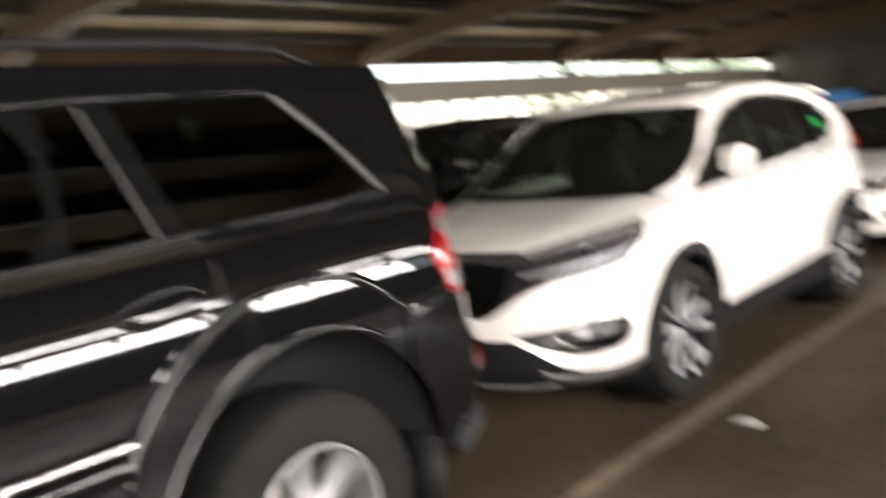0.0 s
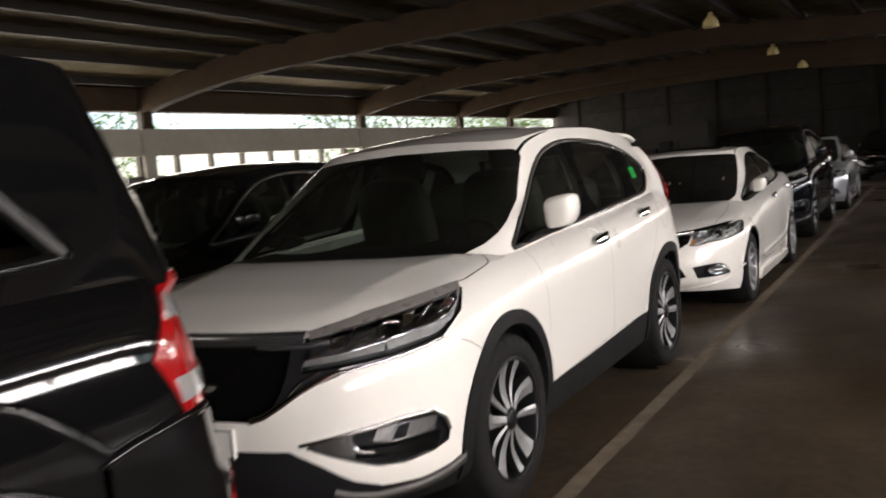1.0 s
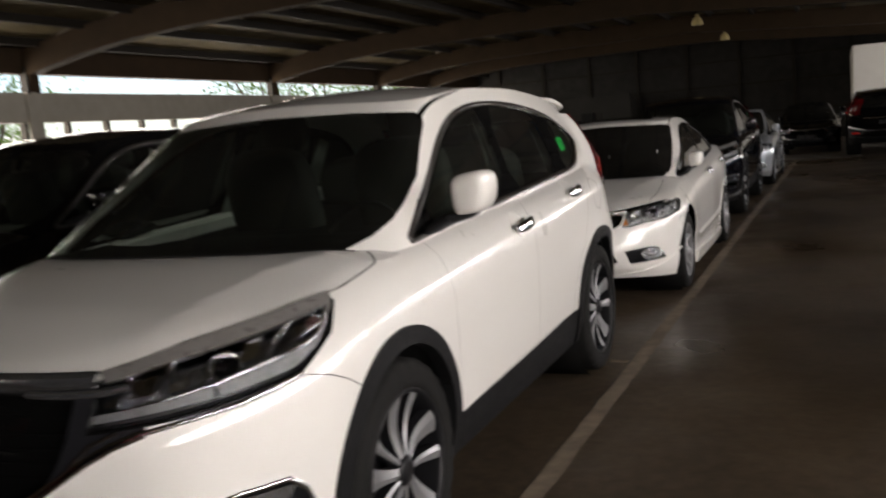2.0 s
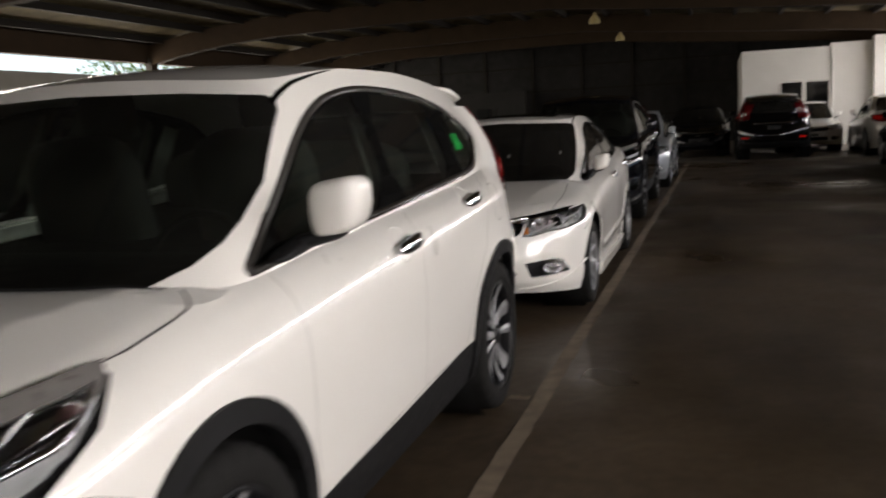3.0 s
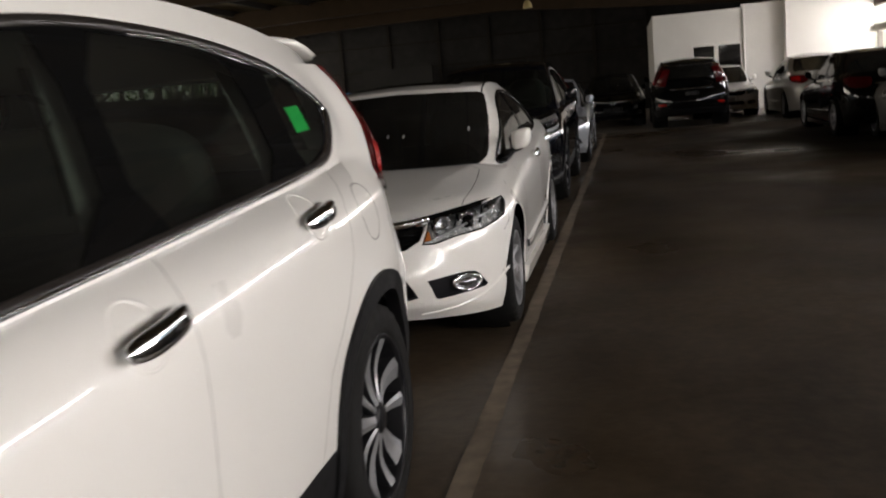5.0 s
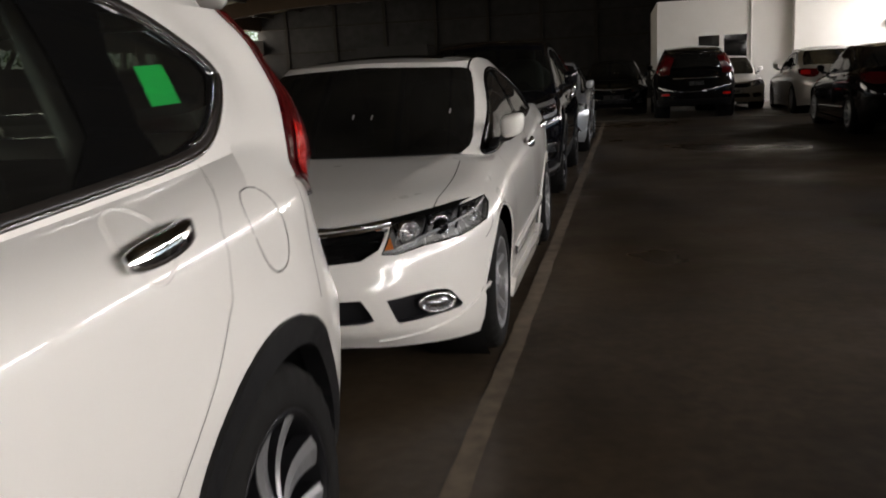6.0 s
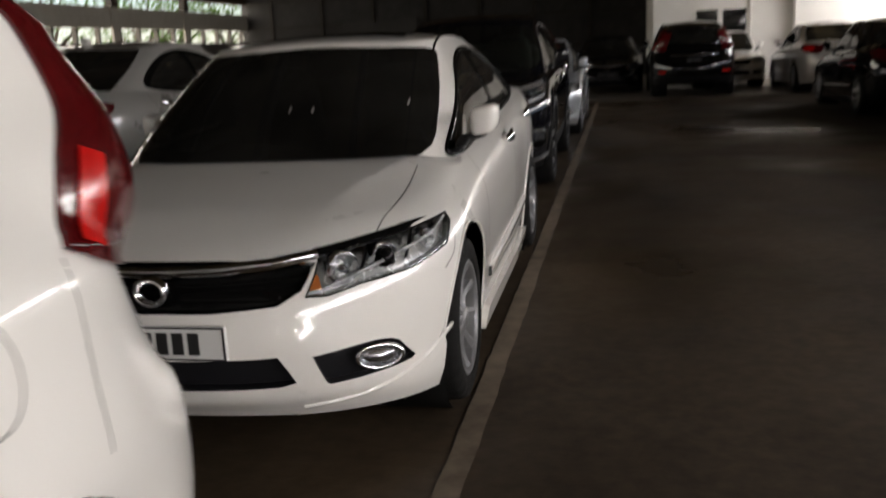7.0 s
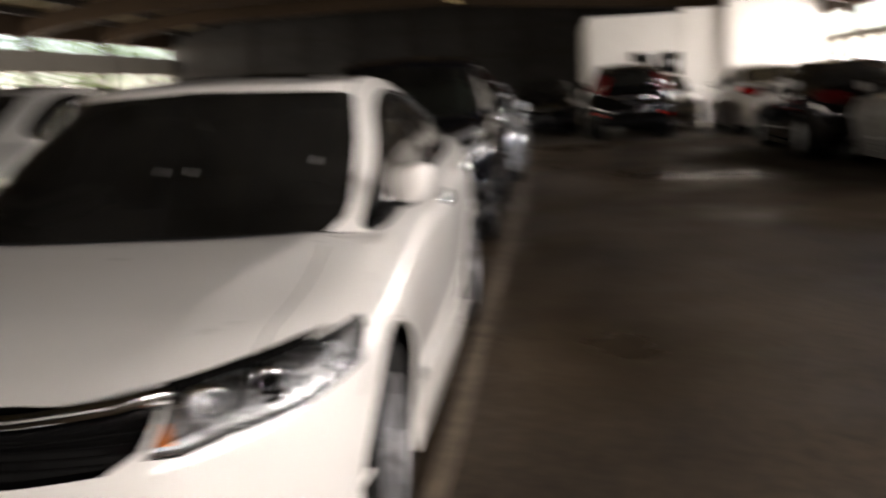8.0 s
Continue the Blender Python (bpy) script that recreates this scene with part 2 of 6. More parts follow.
def part(name, bm, material, parent=None, label="", smooth=True):
    """Links a bmesh as one mesh object under a thing or part."""
    me = bpy.data.meshes.new(name)
    bmesh.ops.recalc_face_normals(bm, faces=bm.faces) if smooth == "fix" else None
    for f in bm.faces:
        f.smooth = bool(smooth)
    bm.to_mesh(me)
    bm.free()
    for m in material if isinstance(material, (list, tuple)) else [material]:
        me.materials.append(m)
    ob = new(name, me)
    if parent is not None:
        ob.parent = parent
    if label:
        ob["label"] = label
    return ob


def curve(*pts):
    """Monotone smooth curve through (t, value) knots."""
    xs = [p[0] for p in pts]
    ys = [p[1] for p in pts]
    n = len(xs)
    h = [xs[i + 1] - xs[i] for i in range(n - 1)]
    d = [(ys[i + 1] - ys[i]) / h[i] for i in range(n - 1)]
    m = [d[0]] + [0.0] * (n - 2) + [d[-1]]
    for i in range(1, n - 1):
        if d[i - 1] * d[i] > 0:
            w1, w2 = 2 * h[i] + h[i - 1], h[i] + 2 * h[i - 1]
            m[i] = (w1 + w2) / (w1 / d[i - 1] + w2 / d[i])

    def f(t):
        if t <= xs[0]:
            return ys[0]
        if t >= xs[-1]:
            return ys[-1]
        i = 0
        while t > xs[i + 1]:
            i += 1
        s = (t - xs[i]) / h[i]
        return ((1 + 2 * s) * (1 - s) ** 2 * ys[i] + s * (1 - s) ** 2 * h[i] * m[i]
                + s * s * (3 - 2 * s) * ys[i + 1] + s * s * (s - 1) * h[i] * m[i + 1])

    return f


def box(bm, x0, x1, y0, y1, z0, z1, bevel=0.0):
    r = bmesh.ops.create_cube(bm, size=1)
    for v in r["verts"]:
        v.co = Vector(((x0 + x1) / 2 + v.co.x * (x1 - x0), (y0 + y1) / 2 + v.co.y * (y1 - y0), (z0 + z1) / 2 + v.co.z * (z1 - z0)))
    if bevel > 0:
        es = list({e for v in r["verts"] for e in v.link_edges})
        bmesh.ops.bevel(bm, geom=es, offset=bevel, segments=2, affect="EDGES", profile=0.6)
    return bm


def boxed(*a, **k):
    return box(bmesh.new(), *a, **k)


def lathe(profile, n=48):
    """Turns (x, r) knots about the x axis."""
    bm = bmesh.new()
    rings = []
    for x, r in profile:
        rings.append([bm.verts.new((x, r * math.cos(2 * math.pi * i / n), r * math.sin(2 * math.pi * i / n))) for i in range(n)])
    for a, b in zip(rings, rings[1:]):
        for i in range(n):
            bm.faces.new((a[i], a[(i + 1) % n], b[(i + 1) % n], b[i]))
    return bm


def blob(sx, sy, sz, e=0.6, nu=24, nv=14):
    """Superellipsoid: a rounded block of half sizes sx, sy, sz."""
    def p(c, e):
        return math.copysign(abs(c) ** e, c)
    bm = bmesh.new()
    rows = []
    for j in range(1, nv):
        b = -math.pi / 2 + math.pi * j / nv
        rows.append([bm.verts.new((sx * p(math.cos(b), e) * p(math.cos(a), e), sy * p(math.cos(b), e) * p(math.sin(a), e), sz * p(math.sin(b), e)))
                     for a in (2 * math.pi * i / nu for i in range(nu))])
    lo, hi = bm.verts.new((0, 0, -sz)), bm.verts.new((0, 0, sz))
    for r0, r1 in zip(rows, rows[1:]):
        for i in range(nu):
            bm.faces.new((r0[i], r0[(i + 1) % nu], r1[(i + 1) % nu], r1[i]))
    for i in range(nu):
        bm.faces.new((lo, rows[0][(i + 1) % nu], rows[0][i]))
        bm.faces.new((hi, rows[-1][i], rows[-1][(i + 1) % nu]))
    return bm


def moved(bm, m):
    bmesh.ops.transform(bm, matrix=m, verts=bm.verts)
    return bm


def join(*bms):
    out = bmesh.new()
    for b in bms:
        me = bpy.data.meshes.new("tmp")
        b.to_mesh(me)
        b.free()
        out.from_mesh(me)
        bpy.data.meshes.remove(me)
    return out


def rounded(poly, times=2):
    """Corner cutting of a closed outline."""
    for _ in range(times):
        q = []
        for a, b in zip(poly, poly[1:] + poly[:1]):
            q.append((a[0] * 0.75 + b[0] * 0.25, a[1] * 0.75 + b[1] * 0.25))
            q.append((a[0] * 0.25 + b[0] * 0.75, a[1] * 0.25 + b[1] * 0.75))
        poly = q
    return poly


def inset(poly, d):
    """A closed outline drawn in by d."""
    area = sum(a[0] * b[1] - b[0] * a[1] for a, b in zip(poly, poly[1:] + poly[:1]))
    k = math.copysign(d, area)
    out = []
    for o, p, q in zip(poly[-1:] + poly[:-1], poly, poly[1:] + poly[:1]):
        t = Vector((q[0] - o[0], q[1] - o[1])).normalized()
        out.append((p[0] - t.y * k, p[1] + t.x * k))
    return out


def inside(p, poly):
    r = False
    for (x0, y0), (x1, y1) in zip(poly, poly[1:] + poly[:1]):
        if (y0 > p[1]) != (y1 > p[1]) and p[0] < (x1 - x0) * (p[1] - y0) / (y1 - y0) + x0:
            r = not r
    return r


class View:
    """A level projection of a car: turn 0 looks at the front, 90 at the flank, 180 at the rear; side -1 mirrors it."""

    def __init__(self, turn, side=1):
        self.c, self.s, self.side = math.cos(radians(turn)), math.sin(radians(turn)), side
        self.way = Vector((-self.s * side, self.c, 0))

    def flat(self, co):
        return (self.side * co[0] * self.c + co[1] * self.s, co[2])

    def back(self, a, z, deep=-6.0):
        return Vector((self.side * (a * self.c - deep * self.s), a * self.s + deep * self.c, z))


def cut(bm, outline, view, keep=None):
    """Cuts an outline into a skin and returns the faces within it."""
    for (a0, z0), (a1, z1) in zip(outline, outline[1:] + outline[:1]):
        lo, hi = (min(a0, a1) - 0.004, min(z0, z1) - 0.004), (max(a0, a1) + 0.004, max(z0, z1) + 0.004)
        near = []
        for f in bm.faces:
            if f.normal.dot(view.way) > 0.05:
                continue
            if keep and not keep(f.calc_center_median()):
                continue
            q = [view.flat(v.co) for v in f.verts]
            if max(p[0] for p in q) < lo[0] or min(p[0] for p in q) > hi[0] or max(p[1] for p in q) < lo[1] or min(p[1] for p in q) > hi[1]:
                continue
            near.append(f)
        if not near:
            continue
        p0, p1 = view.back(a0, z0, 0), view.back(a1, z1, 0)
        no = (p1 - p0).cross(view.way)
        if no.length < 1e-9:
            continue
        geom = list({*near, *(e for f in near for e in f.edges), *(v for f in near for v in f.verts)})
        bmesh.ops.bisect_plane(bm, geom=geom, dist=1e-5, plane_co=p0, plane_no=no.normalized())
    out = []
    for f in bm.faces:
        c = f.calc_center_median()
        if f.normal.dot(view.way) < 0.05 and (not keep or keep(c)) and inside(view.flat(c), outline):
            out.append(f)
    return out


def lift(bm, faces):
    """Takes faces out of a skin into one of their own."""
    out = bmesh.new()
    made = {}
    for f in faces:
        for v in f.verts:
            if v not in made:
                made[v] = out.verts.new(v.co)
        out.faces.new([made[v] for v in f.verts])
    bmesh.ops.delete(bm, geom=faces, context="FACES")
    out.normal_update()
    return out


def rim(bm, depth, way=None):
    """Gives a skin thickness: a wall from its border, inwards or along way."""
    bm.normal_update()
    border = [e for e in bm.edges if len(e.link_faces) == 1]
    made = {}
    for e in border:
        e.smooth = False
        for v in e.verts:
            if v not in made:
                made[v] = bm.verts.new(v.co + (way * depth if way else -v.normal * depth))
    for e in border:
        a, b = e.verts
        lf = e.link_faces[0]
        order = [l.vert for l in lf.loops]
        i = order.index(a)
        if order[(i + 1) % len(order)] is b:
            bm.faces.new((b, a, made[a], made[b]))
        else:
            bm.faces.new((a, b, made[b], made[a]))
    return bm


def walls(bm, way, depth):
    """Only the walls that run from a skin's border along way."""
    out = bmesh.new()
    for e in bm.edges:
        if len(e.link_faces) == 1:
            a, b = (v.co for v in e.verts)
            out.faces.new([out.verts.new(p) for p in (a, b, b + way * depth, a + way * depth)])
    bmesh.ops.remove_doubles(out, verts=out.verts, dist=1e-5)
    return out


def pushed(bm, way, dist):
    out = bm.copy()
    for v in out.verts:
        v.co += way * dist
    return out


def land(tree, view, a, z):
    hit = tree.ray_cast(view.back(a, z), view.way)
    return (hit[0], hit[1]) if hit[0] else (None, None)


def patch(outline, view, tree, off=0.004, thick=0.012, res=0.04, level=False):
    """A plate of that outline laid on a skin."""
    bm = bmesh.new()
    bm.faces.new([bm.verts.new((a, z, 0)) for a, z in outline])
    a0, a1 = min(p[0] for p in outline), max(p[0] for p in outline)
    z0, z1 = min(p[1] for p in outline), max(p[1] for p in outline)
    for k in range(1, int((a1 - a0) / res) + 1):
        bmesh.ops.bisect_plane(bm, geom=bm.verts[:] + bm.edges[:] + bm.faces[:], plane_co=(a0 + k * res, 0, 0), plane_no=(1, 0, 0))
    for k in range(1, int((z1 - z0) / res) + 1):
        bmesh.ops.bisect_plane(bm, geom=bm.verts[:] + bm.edges[:] + bm.faces[:], plane_co=(0, z0 + k * res, 0), plane_no=(0, 1, 0))
    lost = []
    for v in bm.verts:
        p, n = land(tree, view, v.co.x, v.co.y)
        if p is None:
            lost.append(v)
            near = tree.find_nearest(view.back(v.co.x, v.co.y, 0))
            p, n = near[0], near[1]
        if n.dot(view.way) > 0:
            n = -n
        v.co = p - view.way * off if level else p + n * off
    bm.normal_update()
    if sum(f.normal.dot(view.way) * f.calc_area() for f in bm.faces) > 0:
        bmesh.ops.reverse_faces(bm, faces=bm.faces)
    return rim(bm, thick) if thick else bm


def ribbon(points, view, tree, width=0.006, off=0.001, closed=False, thick=0.0, res=0.025):
    """A narrow strip laid on a skin along a line."""
    line = []
    pts = points + points[:1] if closed else points
    for (a0, z0), (a1, z1) in zip(pts, pts[1:]):
        n = max(1, int(math.hypot(a1 - a0, z1 - z0) / res))
        line += [(a0 + (a1 - a0) * i / n, z0 + (z1 - z0) * i / n) for i in range(n)]
    if not closed:
        line.append(pts[-1])
    co = []
    for a, z in line:
        p, n = land(tree, view, a, z)
        if p is not None:
            co.append((p, -n if n.dot(view.way) > 0 else n))
    bm = bmesh.new()
    if len(co) < 2:
        return bm
    rows = []
    m = len(co)
    for i in range(m):
        p, n = co[i]
        q = co[(i + 1) % m][0] if closed or i < m - 1 else p
        o = co[i - 1][0] if closed or i > 0 else p
        t = (q - o).normalized()
        s = t.cross(n).normalized() * (width / 2)
        up = n * (off + thick)
        if thick:
            rows.append([bm.verts.new(p - s + n * -0.002), bm.verts.new(p - s * 0.85 + up), bm.verts.new(p + s * 0.85 + up), bm.verts.new(p + s + n * -0.002)])
        else:
            rows.append([bm.verts.new(p - s + up), bm.verts.new(p + s + up)])
    for i in range(m if closed else m - 1):
        r0, r1 = rows[i], rows[(i + 1) % m]
        for k in range(len(r0) - 1):
            bm.faces.new((r0[k], r0[k + 1], r1[k + 1], r1[k]))
    bm.normal_update()
    return bm


# ---- car bodies ----
from collections import namedtuple


Curves = namedtuple("Curves", "name L W Cf Cr ef er eg nose tail wprof taper zb zt crown flare F0 C0 W0 B0 D0 F1 C1 W1 B1 D1 gtaper zr rc bulge pillar rear_pillar "
                    "dlo panes trim_mat uf ur R arch arch_up wheel_in tyre rim_r spokes style rim_mat seat_up screen crease")


class Shape(Curves):
    """The curves of one car body: u runs from the nose to the tail, v from the sill to the shoulder."""

    def deck_z(self, x, u):
        xf = self.W * self.wprof(1) * self.taper(u)
        xc = min(0.80 * xf, self.crease(u))
        return self.zt(u) + self.crown(u) * (1 - min(1, max(0, abs(x) - xc) / (xf - xc)) ** 1.06 - 0.12 * min(1, abs(x) / xc) ** 2)

    def low(self, k, t, v):
        n, e = self.nose(v), self.L - self.tail(v)
        if k == 0:
            th = t * math.pi / 2
            a, u = math.sin(th) ** self.ef, n + self.Cf * (1 - math.cos(th) ** self.ef)
        elif k == 1:
            a, u = 1.0, n + self.Cf + t * (e - self.Cr - n - self.Cf)
        else:
            th = (1 - t) * math.pi / 2
            a, u = math.sin(th) ** self.er, e - self.Cr * (1 - math.cos(th) ** self.er)
        x = a * (self.W * self.wprof(v) * self.taper(u) + self.flare(u, v))
        top = self.deck_z(a * self.W * self.wprof(1) * self.taper(u), u)
        return Vector((x, u, self.zb(u) + (top - self.zb(u)) * v))

    def ring(self, k, t, F, C, Wd, B, D):
        if k == 0:
            th = t * math.pi / 2
            return math.sin(th) ** self.eg, F + C * (1 - math.cos(th) ** self.eg), Wd
        if k == 1:
            return 1.0, F + C + t * (B - D - F - C), Wd
        th = (1 - t) * math.pi / 2
        return math.sin(th) ** self.eg, B - D * (1 - math.cos(th) ** self.eg), Wd

    def roof_z(self, x, u):
        return self.zr(u) + self.rc * (1 - min(1, abs(x) / self.W1) ** 2)

    def high(self, k, t, v):
        a, u0, w0 = self.ring(k, t, self.F0, self.C0, self.W0, self.B0, self.D0)
        a, u1, w1 = self.ring(k, t, self.F1, self.C1, self.W1, self.B1, self.D1)
        w0 *= self.gtaper(u0)
        p0 = Vector((a * w0, u0, self.deck_z(a * w0, u0) - 0.02))
        p1 = Vector((a * w1, u1, self.roof_z(a * w1, u1)))
        p = p0.lerp(p1, v)
        b = math.sin(math.pi * v) * self.bulge
        p.x += a * b
        p.y += b * (-0.5 if k == 0 else 0.5 if k == 2 else 0) * (1 - a * a)
        return p


def steps(nf, ns, nr):
    out = [(0, i / nf) for i in range(nf)] + [(1, i / ns) for i in range(ns)] + [(2, i / nr) for i in range(nr + 1)]
    return out


def skin(point, loop, rows, zones=None):
    """A closed sleeve about a car, mirrored at its middle."""
    bm = bmesh.new()
    lay = bm.faces.layers.int.new("zone")
    right = [[bm.verts.new(point(k, t, v)) for v in rows] for k, t in loop]
    left = []
    for i, col in enumerate(right):
        if i in (0, len(right) - 1):
            for v in col:
                v.co.x = 0
            left.append(col)
        else:
            left.append([bm.verts.new((-v.co.x, v.co.y, v.co.z)) for v in col])
    for i in range(len(loop) - 1):
        for j in range(len(rows) - 1):
            f = bm.faces.new((right[i][j], right[i + 1][j], right[i + 1][j + 1], right[i][j + 1]))
            g = bm.faces.new((left[i][j + 1], left[i + 1][j + 1], left[i + 1][j], left[i][j]))
            if zones:
                f[lay] = g[lay] = zones(loop[i], loop[i + 1], rows[j], rows[j + 1])
    bm.normal_update()
    return bm


def lid(edge, height, n=18):
    """A cap from edge to mirrored edge; edge holds (x, u) pairs."""
    bm = bmesh.new()
    rows = []
    for x, u in edge:
        rows.append([bm.verts.new((x * q, u, height(x * q, u))) for q in (2 * i / n - 1 for i in range(n + 1))])
    for r0, r1 in zip(rows, rows[1:]):
        for i in range(n):
            bm.faces.new((r0[i], r0[i + 1], r1[i + 1], r1[i]))
    bmesh.ops.remove_doubles(bm, verts=bm.verts, dist=1e-4)
    bm.normal_update()
    return bm


def tree_of(*bms):
    me = bpy.data.meshes.new("tmp")
    out = bmesh.new()
    for b in bms:
        b.to_mesh(me)
        out.from_mesh(me)
    bpy.data.meshes.remove(me)
    t = BVHTree.FromBMesh(out)
    out.free()
    return t


def mirrored(bm):
    out = bm.copy()
    for v in out.verts:
        v.co.x = -v.co.x
    bmesh.ops.reverse_faces(out, faces=out.faces)
    return out


def circle(u, z, r, n=40):
    return [(u + r * math.cos(2 * math.pi * i / n), z + r * math.sin(2 * math.pi * i / n)) for i in range(n)]


def arc_band(u, z, r0, r1, lowest, n=36):
    """The outline of an arch moulding, from the sill round the wheel."""
    a0 = math.asin(max(-1, (lowest - z) / r1))
    angs = [a0 + (math.pi - 2 * a0) * i / n for i in range(n + 1)]
    outer = [(u + r1 * math.cos(a), z + r1 * math.sin(a)) for a in angs]
    inner = [(u + r0 * math.cos(a), max(lowest, z + r0 * math.sin(a))) for a in reversed(angs)]
    return outer + inner


def wheel(parent, x, u, R, rim_r, width, spokes, style, side, rim_mat, names=("wheel", "tyre", "rim")):
    """A wheel on its hub: tyre, alloy rim, spokes, brake disc."""
    hub = new("wheel", None)
    hub.parent = parent
    w = width / 2
    m = pose(side * x, u, R, 0, 0, 0 if side > 0 else 180)
    tread = [(-w * 0.8, rim_r * 0.98), (-w * 0.98, rim_r * 1.06), (-w * 1.04, (R + rim_r) / 2), (-w * 0.93, R * 0.965), (-w * 0.72, R * 0.993), (-w * 0.3, R), (w * 0.3, R),
             (w * 0.72, R * 0.993), (w * 0.93, R * 0.965), (w * 1.04, (R + rim_r) / 2), (w * 1.01, rim_r * 1.1), (w * 0.98, rim_r * 1.03), (w * 0.8, rim_r * 0.98)]
    bm = lathe(tread, 112)
    for k, v in enumerate(bm.verts):
        if k // 112 in (3, 4, 8, 7) and (k // 2) % 2:
            v.co.y *= 0.985
            v.co.z *= 0.985
    t = part("tyre", moved(bm, m), rubber, hub)
    bm = lathe([(-w * 0.7, rim_r * 0.93), (w * 0.2, rim_r * 0.9), (w * 0.8, rim_r * 0.95), (w * 0.94, rim_r * 0.96), (w * 0.98, rim_r * 1.0), (w * 0.9, rim_r * 1.03), (-w * 0.7, rim_r * 1.0)], 56)
    part("rim", moved(bm, m), rim_mat, hub)
    part("brake_disc", moved(lathe([(w * 0.05, 0.02), (w * 0.05, rim_r * 0.66), (-w * 0.1, rim_r * 0.68), (-w * 0.4, rim_r * 0.9)], 40), m), alloy_dark if rim_mat is alloy_dark else steel_dark, hub)
    for i in range(spokes):
        for turn, skew, w0, w1 in style["blades"]:
            a = 2 * math.pi * i / spokes + 0.2 + turn
            bm = bmesh.new()
            r0, r1 = rim_r * 0.14, rim_r * 0.97
            n = 8
            rows = []
            for k in range(n + 1):
                q = k / n
                r = r0 + (r1 - r0) * q
                hw = w0 + (w1 - w0) * q ** 1.4
                sk = skew * q * q
                dx = w * (0.80 - 0.25 * math.sin(math.pi * min(1, q * 0.9)) + 0.12 * q)
                rows.append([bm.verts.new((dx - 0.035, sk - hw, r)), bm.verts.new((dx, sk - hw * 0.86, r)), bm.verts.new((dx + 0.006, sk - hw * 0.2, r)), bm.verts.new((dx, sk + hw * 0.86, r)), bm.verts.new((dx - 0.035, sk + hw, r))])
            for q0, q1 in zip(rows, rows[1:]):
                for j in range(4):
                    f = bm.faces.new((q0[j], q0[j + 1], q1[j + 1], q1[j]))
                    f.material_index = 0 if j in (1, 2) else 1
            moved(bm, Matrix.Rotation(a, 4, "X"))
            part("spoke", moved(bm, m), [alloy, rim_mat], hub, smooth=False)
    part("hub_cap", moved(lathe([(w * 0.5, rim_r * 0.2), (w * 0.82, rim_r * 0.19), (w * 0.9, rim_r * 0.13), (w * 0.9, 0.0001)], 28), m), rim_mat, hub)
    return hub


